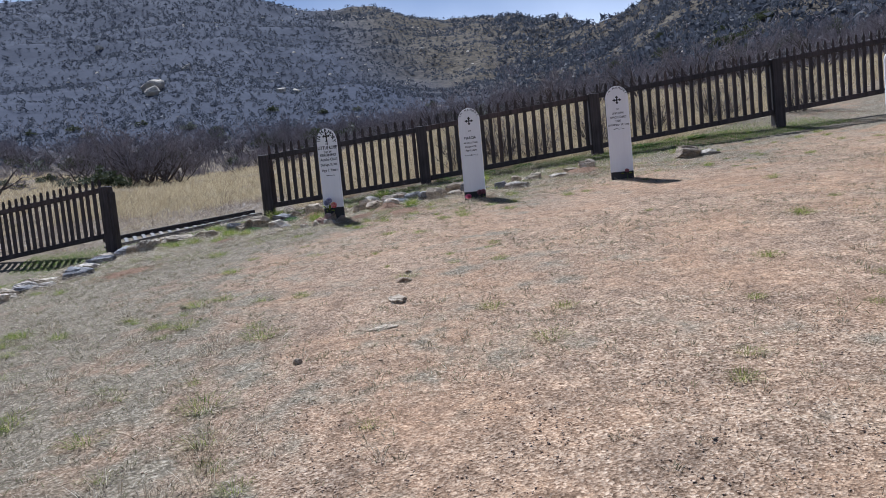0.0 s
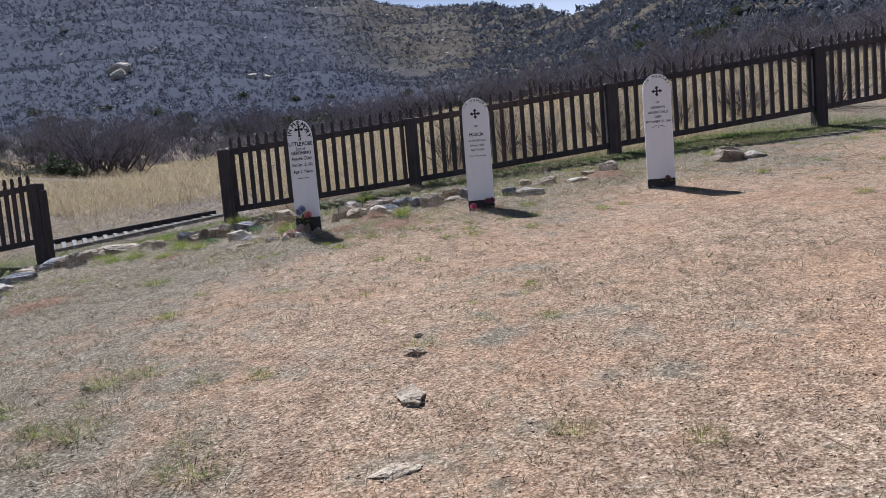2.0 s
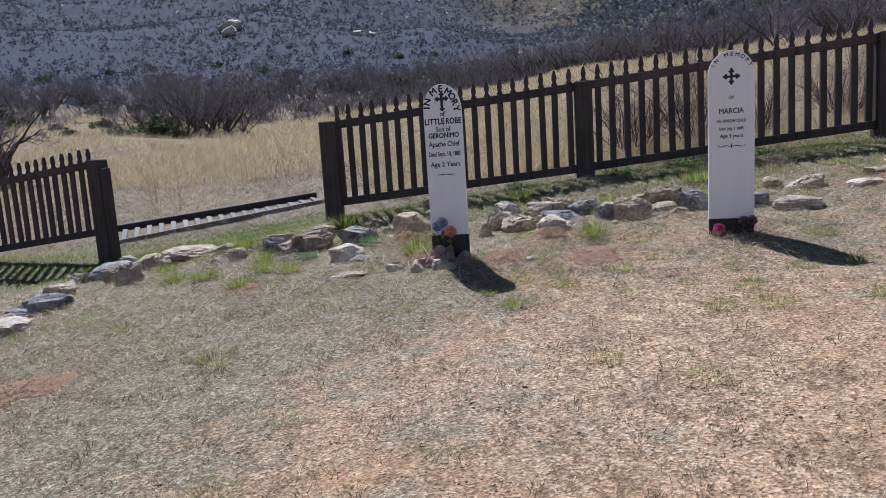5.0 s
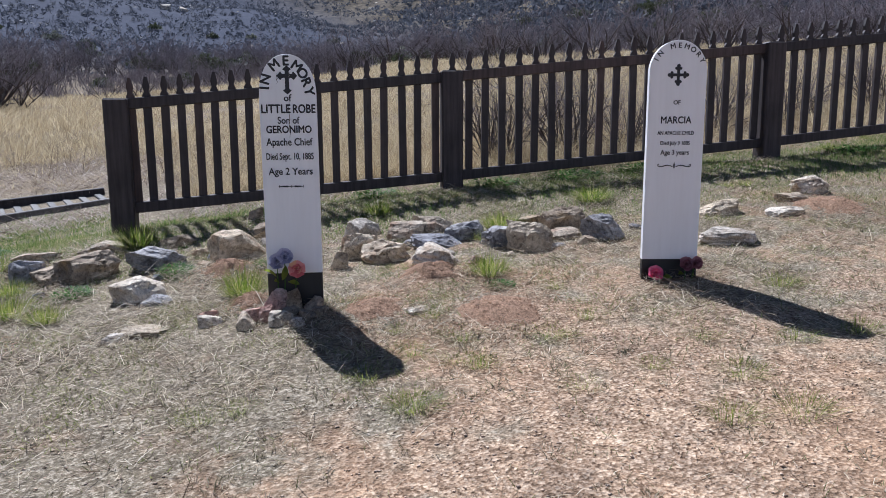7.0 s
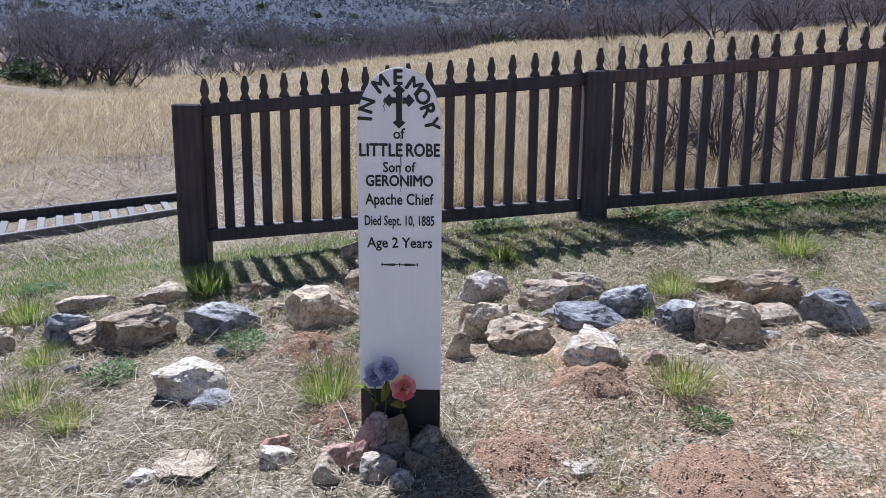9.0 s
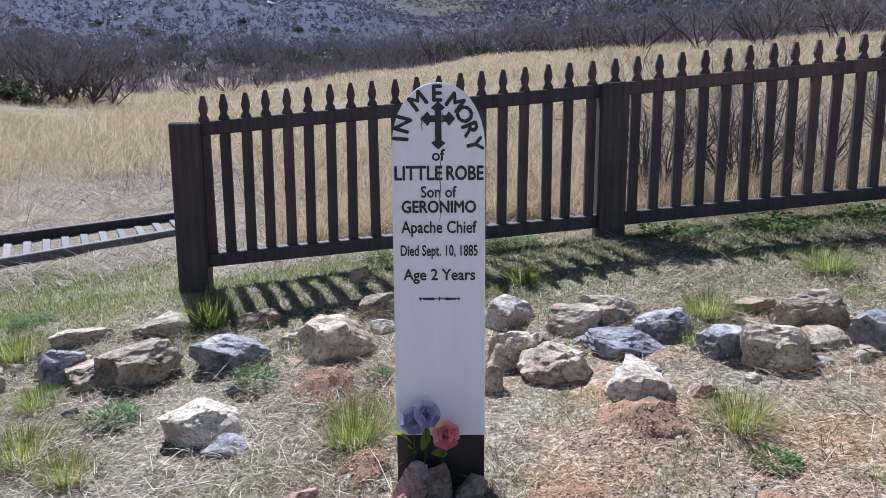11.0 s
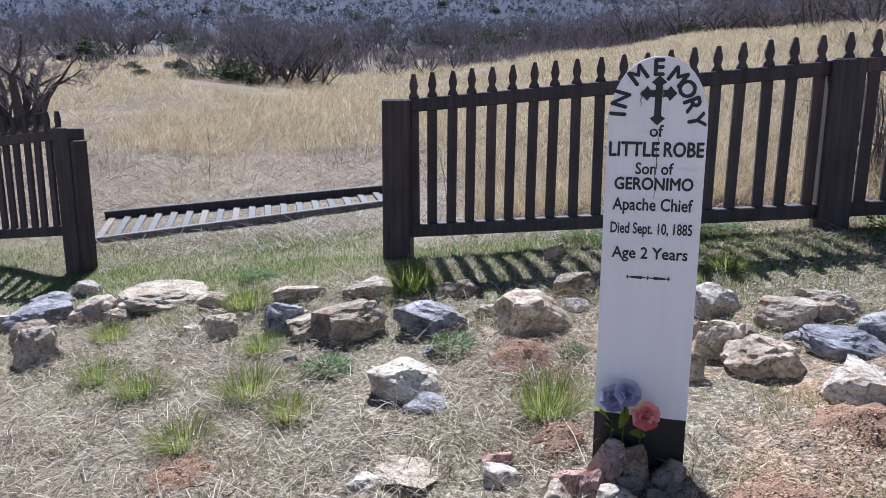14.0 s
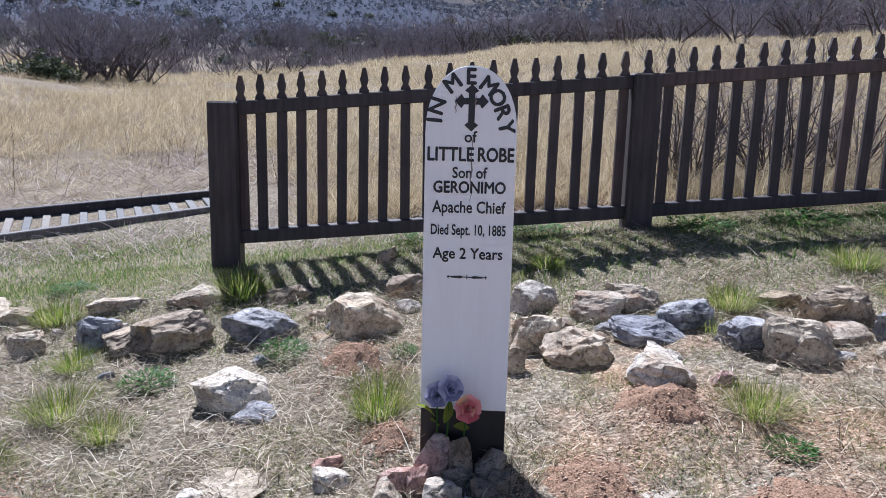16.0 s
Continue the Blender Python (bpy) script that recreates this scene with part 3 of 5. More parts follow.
def flourish(parent, z, w, y, kind):
    sh = Shape()
    if kind == "bar":
        sh.extrude([(-w / 2, -0.0016), (w / 2, -0.0016), (w / 2, 0.0016), (-w / 2, 0.0016)], -0.001, 0.001)
        for s in (-1, 1):
            sh.extrude([(s * 0.012, 0), (s * 0.02, 0.0045), (s * 0.05, 0.0028), (s * 0.058, 0), (s * 0.05, -0.0028), (s * 0.02, -0.0045)], -0.0014, 0.0014)
            sh.extrude([(s * w * 0.47 - 0.0015, -0.006), (s * w * 0.47 + 0.0015, -0.006), (s * w * 0.47 + 0.0015, 0.006), (s * w * 0.47 - 0.0015, 0.006)], -0.0013, 0.0013)
        sh.extrude([(-0.0015, -0.007), (0.0015, -0.007), (0.0015, 0.007), (-0.0015, 0.007)], -0.0015, 0.0015)
    else:
        for s in (-1, 1):
            pts = []
            for i in range(15):
                u = i / 14
                pts.append((s * (0.008 + u * (w / 2 - 0.012)), -0.001, 0.006 * math.sin(u * 5.2) - (0.008 if kind == "scroll" else -0.004) * (1 - u)))
            if kind == "scroll":
                for i in range(7):
                    a = i * 0.75
                    pts.append((s * (w / 2 - 0.004 + 0.006 * math.sin(a) * (1 - i / 9)), -0.001, pts[14][2] + 0.006 - 0.006 * math.cos(a)))
            sh.tube(pts, [0.0018 + 0.0012 * math.sin(math.pi * min(1, i / 14)) for i in range(len(pts))], 5)
        sh.extrude([(0, 0.018 if kind == "scroll" else 0.002), (0.004, 0.004), (0.0035, -0.012), (0, -0.018), (-0.0035, -0.012), (-0.004, 0.004)], -0.0015, 0.0015)
    part("painted_ornament", fix_normals(sh.mesh("painted_ornament", M_INK)), parent, pose(0, y, z))


def headboard(x, y, zbase, ztop, turn, lean, rise, power, label, width=0.302, group="headboards"):
    """White board on a black foot. z is measured down from the top by the writing."""
    gz = ground_z(x, y) - 0.10
    root = thing("grave_headboard", x, y, gz, turn, label, "headboard", group)
    root.matrix_world = pose(x, y, gz, lean[0], lean[1], turn)
    h = ztop - zbase
    sh = Shape()
    sh.extrude(arch_outline(width, h, rise, power), -0.019, 0.019)
    me = fix_normals(sh.mesh("board", M_WHITE))
    bm = bmesh.new()
    bm.from_mesh(me)
    bmesh.ops.bevel(bm, geom=[e for e in bm.edges if abs(e.verts[0].co.y - e.verts[1].co.y) < 1e-5], offset=0.002, segments=1, affect="EDGES")
    bm.to_mesh(me)
    bm.free()
    part("board", me, root, pose(0, 0, zbase - gz))
    part("foot", box_mesh("foot", width - 0.002, 0.036, zbase - gz, M_BLACK, 0.002), root, None, "black painted foot")
    return root, ztop - gz


FRONT = -0.0195
b1, t1 = headboard(1.724, 10.90, 0.876, 2.004, -15.5, (0, 0), 0.21, 2.15, "white painted wooden headboard, black lettering, stones at its foot", 0.288)
placed_letters(b1, t1, (("I", -0.116, 0.168, 86), ("N", -0.109, 0.124, 74), ("M", -0.062, 0.054, 38), ("E", -0.004, 0.032, 0), ("M", 0.052, 0.060, -36),
                        ("O", 0.080, 0.095, -52), ("R", 0.098, 0.138, -68), ("Y", 0.111, 0.186, -78)), 0.047, FRONT)
cross_flared(b1, t1 - 0.108, 0.105, 0.145, 0.1, FRONT)
line_of_text(b1, "of", t1 - 0.234, 0.04, 0.034, FRONT)
line_of_text(b1, "LITTLE", t1 - 0.293, 0.148, 0.042, FRONT, x=-0.062, bold=0.028)
line_of_text(b1, "ROBE", t1 - 0.293, 0.115, 0.042, FRONT, x=0.081, bold=0.028)
line_of_text(b1, "Son of", t1 - 0.347, 0.111, 0.034, FRONT)
line_of_text(b1, "GERONIMO", t1 - 0.394, 0.231, 0.036, FRONT, bold=0.03)
line_of_text(b1, "Apache Chief", t1 - 0.458, 0.235, 0.037, FRONT)
line_of_text(b1, "Died Sept. 10, 1885", t1 - 0.530, 0.241, 0.033, FRONT)
line_of_text(b1, "Age 2 Years", t1 - 0.608, 0.226, 0.035, FRONT)
flourish(b1, t1 - 0.669, 0.13, FRONT, "bar")
sh = Shape()
for zt, ln, xx in ((0.222, 0.20, 0.004), (0.095, 0.05, -0.05), (0.09, 0.035, 0.012)):
    pts = [(xx + 0.003 * math.sin(i * 2.1), 0, -i * ln / 8) for i in range(9)]
    sh.tube([(a, b, c + t1 - zt) for a, b, c in pts], [0.0021 * (1 - abs(i - 4) / 5) + 0.0005 for i in range(9)], 4)
part("crack", sh.mesh("crack", M_DARKBEAM), b1, pose(0, FRONT, 0), "thin brown crack in the paint")

b2, t2 = headboard(3.675, 10.315, 0.907, 2.075, -21, (0, 0.4), 0.165, 2.0, "white painted wooden headboard, fine black lettering, pink flower at foot")
arc_of_text(b2, "IN MEMORY", 0, t2 - 0.165, 0.124, 0.124, 152, 26, 0.026, FRONT)
cross_budded(b2, t2 - 0.180, 0.112, FRONT)
line_of_text(b2, "OF", t2 - 0.333, 0.038, 0.022, FRONT)
line_of_text(b2, "MARCIA", t2 - 0.432, 0.163, 0.036, FRONT)
line_of_text(b2, "AN APACHE CHILD", t2 - 0.493, 0.195, 0.021, FRONT)
line_of_text(b2, "Died July 3 1885", t2 - 0.546, 0.158, 0.020, FRONT)
line_of_text(b2, "Age 3 years", t2 - 0.598, 0.153, 0.025, FRONT)
flourish(b2, t2 - 0.655, 0.178, FRONT, "scroll")

b3, t3 = headboard(5.60, 9.62, 0.982, 2.145, -23.5, (0, 0), 0.165, 2.0, "white painted wooden headboard with four-budded cross and black lettering")
arc_of_text(b3, "IN MEMORY", 0, t3 - 0.165, 0.124, 0.124, 150, 26, 0.027, FRONT)
cross_budded(b3, t3 - 0.190, 0.112, FRONT)
line_of_text(b3, "OF", t3 - 0.325, 0.036, 0.022, FRONT)
line_of_text(b3, "UNKNOWN", t3 - 0.380, 0.150, 0.026, FRONT)
line_of_text(b3, "APACHE CHILD", t3 - 0.435, 0.215, 0.027, FRONT)
line_of_text(b3, "DIED", t3 - 0.483, 0.07, 0.024, FRONT)
line_of_text(b3, "SEPTEMBER 27, 1885", t3 - 0.535, 0.275, 0.022, FRONT)
flourish(b3, t3 - 0.580, 0.155, FRONT, "plain")

b4, t4 = headboard(9.80, 9.28, 1.22, 2.36, -26, (0, 0), 0.165, 2.0, "white painted wooden headboard standing apart further up the slope")
cross_budded(b4, t4 - 0.18, 0.112, FRONT)
for zz, ww in ((0.33, 0.04), (0.40, 0.14), (0.46, 0.18), (0.52, 0.12)):
    sh = Shape()
    sh.extrude([(-ww / 2, -0.009), (ww / 2, -0.009), (ww / 2, 0.009), (-ww / 2, 0.009)], -0.001, 0.001)
    part("inscription", fix_normals(sh.mesh("inscription", M_INK)), b4, pose(0, FRONT, t4 - zz))


# ---- grid of beams in the gap ----
def gap_grid():
    na, nb, fa = Vector((-2.55, 15.92, 0)), Vector((0.55, 16.26, 0)), Vector((-2.78, 16.85, 0))
    u = (nb - na).normalized()
    root = thing("cattle_guard", na.x, na.y, ground_z(na.x, na.y), 0, "weathered timber grid with two dark beams lying in the fence gap", "cattle guard")
    inv = root.matrix_world.inverted()

    def lay(name, a, b, w, h, lift, mat):
        za, zb = ground_z(a.x, a.y) + lift, ground_z(b.x, b.y) + lift
        d = Vector((b.x - a.x, b.y - a.y, zb - za))
        m = Matrix.Translation((a.x, a.y, za)) @ d.to_track_quat("X", "Z").to_matrix().to_4x4()
        me = box_mesh(name, d.length, w, h, mat, 0.008)
        me.transform(Matrix.Translation((d.length / 2, 0, 0)))
        part(name, me, root, inv @ m)

    fb = fa + (nb - na) * 1.02 + Vector((0, -0.22, 0))
    lay("beam", na, nb, 0.11, 0.15, -0.11, M_DARKBEAM)
    lay("beam", fa, fb, 0.12, 0.17, -0.10, M_FENCE)
    n = 18
    for i in range(n):
        k = (i + 0.4) / n
        a = na.lerp(nb, k)
        b = fa.lerp(fb, k)
        d = (b - a).normalized()
        lay("slat", a + d * 0.06, b - d * 0.06, 0.08, 0.045, -0.03, M_SLAT)


gap_grid()


# ---- stones ----
def rock_mesh(seed, w, d, h, material, cuts=13, sub=3):
    """A broken slab: a ball cut by a gently sloping top, steep or undercut sides and a few knocked corners, then roughened."""
    rnd = random.Random(seed)
    bm = bmesh.new()
    bmesh.ops.create_icosphere(bm, subdivisions=sub, radius=1.0)
    planes = [(Vector((rnd.uniform(-0.3, 0.3), rnd.uniform(-0.3, 0.3), 1)).normalized(), rnd.uniform(0.36, 0.52))]
    turn = rnd.uniform(0, 6.283)
    sides = rnd.randint(5, 7)
    for i in range(sides):
        a = turn + 6.283 * i / sides + rnd.uniform(-0.35, 0.35)
        planes.append((Vector((math.cos(a), math.sin(a), rnd.uniform(-0.2, 0.3))).normalized(), rnd.uniform(0.58, 0.86)))
    planes.append((Vector((rnd.uniform(-0.35, 0.35), -1, rnd.uniform(-0.3, 0.15))).normalized(), rnd.uniform(0.58, 0.74)))
    for _ in range(cuts - 11):
        v = Vector((rnd.uniform(-1, 1), rnd.uniform(-1, 0.7), rnd.uniform(0.55, 1.1))).normalized()
        planes.append((v, rnd.uniform(0.40, 0.66)))
    o = Vector((rnd.uniform(0, 50), rnd.uniform(0, 50), rnd.uniform(0, 50)))
    lay = Vector((rnd.uniform(-0.5, 0.5), rnd.uniform(-0.5, 0.5), 1)).normalized()
    for v in bm.verts:
        p = v.co.copy()
        for nn, dd in planes:
            k = p.dot(nn) - dd
            if k > 0:
                p -= nn * k
        ledge = noise.noise((p.dot(lay) * 7 + 1.5 * noise.noise(p * 1.6 + o), o.x, o.y))
        flat = Vector((p.x, p.y, 0)).normalized()
        p += flat * 0.075 * ledge
        p += p.normalized() * (0.06 * noise.noise(p * 1.7 + o) - 0.12 * abs(noise.noise(p * 3.6 + o)) + 0.05 * noise.noise(p * 8 + o) + 0.03 * noise.noise(p * 17 + o))
        v.co = p
    xs, ys, zs = ([v.co[i] for v in bm.verts] for i in range(3))
    bmesh.ops.scale(bm, vec=(w / (max(xs) - min(xs)), d / (max(ys) - min(ys)), h / (max(zs) - min(zs))), verts=bm.verts)
    lo = min(v.co.z for v in bm.verts)
    bmesh.ops.translate(bm, vec=(0, 0, -lo), verts=bm.verts)
    me = bpy.data.meshes.new("rock")
    bm.to_mesh(me)
    bm.free()
    me.materials.append(material)
    me.polygons.foreach_set("use_smooth", [False] * len(me.polygons))
    return me


LOOKS = {"g": (M_ROCK, "rough tan granite stone"), "d": (M_ROCK_DARK, "dark brown weathered stone"), "b": (M_ROCK_BLUE, "blue-grey streaked stone"),
         "p": (M_ROCK_PALE, "pale, almost white stone"), "k": (M_ROCK_PINK, "broken pinkish stone")}
rock_count = [0]


def rocks(rows, where, group, sink=0.35):
    """rows: x, y, width, height above ground, look."""
    for x, y, w, h, c, *deep in rows:
        rock_count[0] += 1
        s = rock_count[0]
        rnd = random.Random(s * 7 + 1)
        mat, words = LOOKS[c]
        hh = h * (0.92 + sink) + 0.02
        me = rock_mesh(s, w * 1.14, deep[0] if deep else w * rnd.uniform(0.75, 1.0), hh, mat, 16, 4 if w > 0.12 else 3)
        ob = new("rock", me)
        ob.matrix_world = pose(x, y, ground_z(x, y) - h * sink - 0.02, rnd.uniform(-6, 6), rnd.uniform(-6, 6), rnd.uniform(-25, 15))
        tagged(ob, words + " " + where, "stone", group)


ROW = "in the row edging the graves"
rocks([(0.62, 12.40, 0.37, 0.19, "d"), (1.02, 12.34, 0.35, 0.15, "b"), (0.40, 12.44, 0.26, 0.11, "d"), (0.39, 12.39, 0.17, 0.12, "d"), (0.17, 12.58, 0.21, 0.17, "b"), (0.18, 13.05, 0.29, 0.08, "g"),
       (0.64, 12.96, 0.33, 0.09, "g"), (1.15, 12.77, 0.24, 0.09, "d"), (1.53, 12.16, 0.34, 0.22, "g"), (1.82, 12.59, 0.22, 0.12, "d"), (1.79, 12.37, 0.12, 0.06, "p"),
       (1.32, 12.45, 0.13, 0.05, "g"), (-0.16, 12.61, 0.18, 0.13, "g"), (-0.36, 13.16, 0.26, 0.09, "g")], ROW, "edging stones")
rocks([(2.44, 12.19, 0.28, 0.15, "p"), (2.67, 11.95, 0.24, 0.13, "g"), (2.91, 12.0, 0.29, 0.12, "g"), (3.03, 11.71, 0.25, 0.13, "b"), (2.26, 11.71, 0.23, 0.17, "g"),
       (2.41, 11.53, 0.30, 0.14, "g"), (2.80, 11.63, 0.34, 0.08, "b"), (2.64, 11.20, 0.31, 0.15, "p"), (3.18, 11.43, 0.24, 0.14, "b"), (3.30, 11.26, 0.28, 0.19, "g"),
       (3.73, 11.53, 0.32, 0.17, "d"), (3.60, 11.33, 0.25, 0.06, "g"), (2.10, 11.51, 0.10, 0.12, "g"), (3.62, 11.79, 0.22, 0.06, "d"), (3.84, 11.2, 0.27, 0.17, "b")], ROW, "edging stones")
rocks([(-1.57, 13.35, 0.43, 0.15, "b"), (-1.22, 13.2, 0.27, 0.20, "g"), (-0.84, 13.37, 0.60, 0.14, "g"), (-1.17, 12.51, 0.25, 0.22, "g"), (-1.40, 12.85, 0.22, 0.16, "d"),
       (-1.02, 13.12, 0.16, 0.10, "g"), (-1.72, 12.0, 0.42, 0.16, "b"), (-1.68, 10.6, 0.34, 0.15, "b"), (-1.77, 11.3, 0.40, 0.12, "p"), (-1.82, 12.5, 0.35, 0.16, "g"),
       (-2.23, 9.64, 0.23, 0.08, "p"), (-1.95, 10.1, 0.28, 0.07, "p")], ROW, "edging stones")
rocks([(4.44, 10.72, 0.34, 0.09, "p"), (5.89, 11.4, 0.25, 0.15, "p"), (4.91, 11.29, 0.33, 0.10, "g"), (5.23, 11.0, 0.24, 0.06, "p"), (4.67, 11.45, 0.15, 0.10, "g"),
       (7.26, 10.69, 0.35, 0.19, "d"), (7.57, 10.58, 0.31, 0.09, "p"), (4.25, 10.95, 0.20, 0.12, "b"), (5.55, 11.25, 0.22, 0.08, "g")], "lying in thin grass below the fence", "loose stones")
rocks([(0.92, 11.64, 0.29, 0.13, "p", 0.22), (1.02, 11.46, 0.16, 0.04, "b"), (0.97, 11.01, 0.22, 0.022, "g", 0.3), (2.87, 11.13, 0.10, 0.05, "k"), (2.26, 10.49, 0.14, 0.03, "p"),
       (0.81, 10.94, 0.12, 0.03, "p"), (1.765, 13.13, 0.11, 0.13, "d")], "lying alone in dry grass", "loose stones")
rocks([(1.59, 10.82, 0.11, 0.16, "k"), (1.69, 10.82, 0.09, 0.15, "d"), (1.47, 10.8, 0.11, 0.09, "k"), (1.61, 10.68, 0.11, 0.08, "p"), (1.44, 10.73, 0.09, 0.09, "g"),
       (1.28, 10.9, 0.12, 0.05, "p"), (1.26, 10.99, 0.10, 0.05, "k"), (1.80, 10.80, 0.10, 0.08, "d"), (1.80, 10.71, 0.09, 0.06, "d"), (1.68, 10.76, 0.08, 0.07, "d"),
       (1.67, 10.61, 0.08, 0.06, "p"), (1.55, 10.77, 0.08, 0.09, "k"), (1.74, 10.68, 0.09, 0.06, "d")], "heaped at the foot of the headboard", "stones at the headboard")
rocks([(1.76, 5.50, 0.13, 0.03, "g", 0.30), (1.89, 6.05, 0.13, 0.035, "g", 0.1), (1.98, 6.32, 0.07, 0.02, "g", 0.07), (1.55, 4.88, 0.20, 0.02, "g", 0.13), (1.02, 4.55, 0.05, 0.03, "d"),
       (0.15, 6.62, 0.05, 0.03, "p")], "half sunk in the bare gravel path", "stones in the path")


edge = random.Random(77)
row = []
for i in range(17):
    k = i / 16
    row.append((-1.75 - 0.5 * k + edge.uniform(-0.16, 0.16), 14.1 - 4.6 * k + edge.uniform(-0.12, 0.12), edge.uniform(0.16, 0.34), edge.uniform(0.06, 0.14), edge.choice("ppggb")))
rocks(row, "in the low row below the fence gap", "edging stones")
small = []
for i in range(40):
    x = edge.uniform(-0.5, 4.2)
    small.append((x, 12.55 - 0.35 * x + edge.uniform(-0.35, 0.3), edge.uniform(0.05, 0.11), edge.uniform(0.02, 0.06), edge.choice("ggdpb")))
rocks(small, "lying between larger edging stones", "small edging stones")


# ---- red soil dug out by animals ----
def soil_mound(x, y, r, h, seed):
    rnd = random.Random(seed)
    sh = Shape()
    n, rings = 30, 12
    sh.v.append((0, 0, land_z(x, y) + 0.01))
    for k in range(1, rings + 1):
        for i in range(n):
            a = 2 * math.pi * i / n
            rr = r * k / rings * (1 + 0.5 * noise.noise((math.cos(a) * 1.8, math.sin(a) * 1.8, seed)) + 0.2 * noise.noise((math.cos(a) * 6, math.sin(a) * 6, seed)))
            px, py = rr * math.cos(a), rr * math.sin(a)
            lift = 0.014 * (1 - (k / rings) ** 2) - (0.02 if k == rings else 0) + 0.012 * noise.noise((px * 22, py * 22, seed))
            sh.v.append((px, py, land_z(x + px, y + py) + lift))
    sh.f += [(0, 1 + i, 1 + (i + 1) % n) for i in range(n)]
    for k in range(rings - 1):
        o = 1 + k * n
        sh.f += [(o + i, o + n + i, o + n + (i + 1) % n, o + (i + 1) % n) for i in range(n)]
    sh.v = [(a, b, c - ground_z(x, y)) for a, b, c in sh.v]
    ob = new("soil_mound", sh.mesh("soil_mound", M_REDSOIL, True))
    ob.matrix_world = pose(x, y, ground_z(x, y))
    tagged(ob, "crumbly red-brown soil dug up among dry grass", "soil heap", "soil heaps")


for i, (mx, my, s, h) in enumerate(MOUNDS):
    soil_mound(mx, my, s * 0.62, h, i)


# ---- fake flowers at the headboards ----
def bloom_mesh(name, size, material, seed):
    rnd = random.Random(seed)
    sh = Shape()
    for ring, (n, reach, open_, up) in enumerate(((6, 0.50, 0.85, 0.0), (5, 0.38, 0.55, 0.08), (4, 0.26, 0.3, 0.14), (3, 0.14, 0.12, 0.17))):
        for i in range(n):
            a = 2 * math.pi * (i + 0.5 * ring) / n + rnd.uniform(-0.2, 0.2)
            rad = Vector((math.cos(a), math.sin(a), 0))
            tan = Vector((-math.sin(a), math.cos(a), 0))
            k = len(sh.v)
            for u in range(5):
                q = u / 4
                for w in range(5):
                    t = w / 2 - 1
                    wid = reach * 0.62 * math.sin(math.pi * (0.12 + 0.62 * q))
                    p = rad * reach * (0.12 + q * open_) + tan * t * wid + Vector((0, 0, up + reach * q * (1 - open_ * 0.6) - 0.12 * reach * t * t + 0.10 * reach * math.sin(q * 3) * (1 - abs(t)) * -1))
                    p += Vector((rnd.uniform(-1, 1), rnd.uniform(-1, 1), rnd.uniform(-1, 1))) * 0.015
                    sh.v.append(tuple(p * size))
            for u in range(4):
                for w in range(4):
                    q = k + u * 5 + w
                    sh.f.append((q, q + 1, q + 6, q + 5))
    return sh.mesh(name, material, True)


def leaf_mesh(name, ln, wd, material):
    sh = Shape()
    for i in range(6):
        q = i / 5
        w = wd * math.sin(math.pi * (0.05 + 0.93 * q)) / 2
        z = 0.12 * ln * math.sin(q * 2.6)
        sh.v += [(q * ln, -w, z + 0.25 * w), (q * ln, 0, z), (q * ln, w, z + 0.25 * w)]
    for i in range(5):
        for j in range(2):
            a = i * 3 + j
            sh.f.append((a, a + 1, a + 4, a + 3))
    return sh.mesh(name, material, True)


def bouquet(board, zbase, blooms, leaves, label):
    """Flowers leaning on a board's front; places in the board's own x and z."""
    m = board.matrix_world
    foot = m @ Vector((blooms[0][0], -0.07, 0))
    root = thing("artificial_flower", foot.x, foot.y, ground_z(foot.x, foot.y), 0, label, "flower", "flowers on the graves")
    inv = root.matrix_world.inverted()
    for i, (x, z, size, mat) in enumerate(blooms):
        p = inv @ m @ pose(x, -0.065 - 0.01 * i, z, 62 + 11 * (i % 2), 10 - 14 * i, 15 * i)
        part("bloom", bloom_mesh("bloom", size, mat, i + len(label)), root, p)
        top = (inv @ m @ pose(x, -0.06, z)).translation
        sh = Shape()
        sh.tube([(top.x * 0.6, top.y * 0.6 - 0.0, -0.03), (top.x * 0.9, top.y * 0.9, top.z * 0.5), tuple(top)], [0.003, 0.003, 0.002], 5)
        part("stem", sh.mesh("stem", M_HERB), root)
    for x, z, rz, ry, ln in leaves:
        part("leaf", leaf_mesh("leaf", ln, ln * 0.45, M_GRASS), root, inv @ m @ pose(x, -0.075, z, 50, ry, rz))


gz1, gz2, gz3 = (b.matrix_world.translation.z for b in (b1, b2, b3))
bouquet(b1, 0.88, [(-0.085, 0.945 - gz1, 0.085, M_PURPLE), (0.014, 0.905 - gz1, 0.09, M_PINK), (-0.045, 0.975 - gz1, 0.085, M_PURPLE)],
        [(-0.09, 0.87 - gz1, 160, -20, 0.08), (-0.06, 0.85 - gz1, 70, -60, 0.08), (-0.03, 0.84 - gz1, 40, 20, 0.07), (-0.08, 0.84 - gz1, 120, 10, 0.07)],
        "lilac and pink cloth roses leaning on the white headboard")
bouquet(b2, 0.907, [(-0.09, 0.835 - gz2, 0.085, M_HOTPINK)], [(-0.05, 0.82 - gz2, 20, 10, 0.06), (-0.08, 0.80 - gz2, 150, -10, 0.05)], "bright pink cloth rose at the black headboard foot")
bouquet(b2, 0.907, [(0.075, 0.885 - gz2, 0.08, M_WINE), (0.125, 0.895 - gz2, 0.07, M_WINE)], [(0.06, 0.84 - gz2, 100, 20, 0.06), (0.11, 0.83 - gz2, 60, 20, 0.06)], "faded wine-red cloth flowers leaning on the headboard")
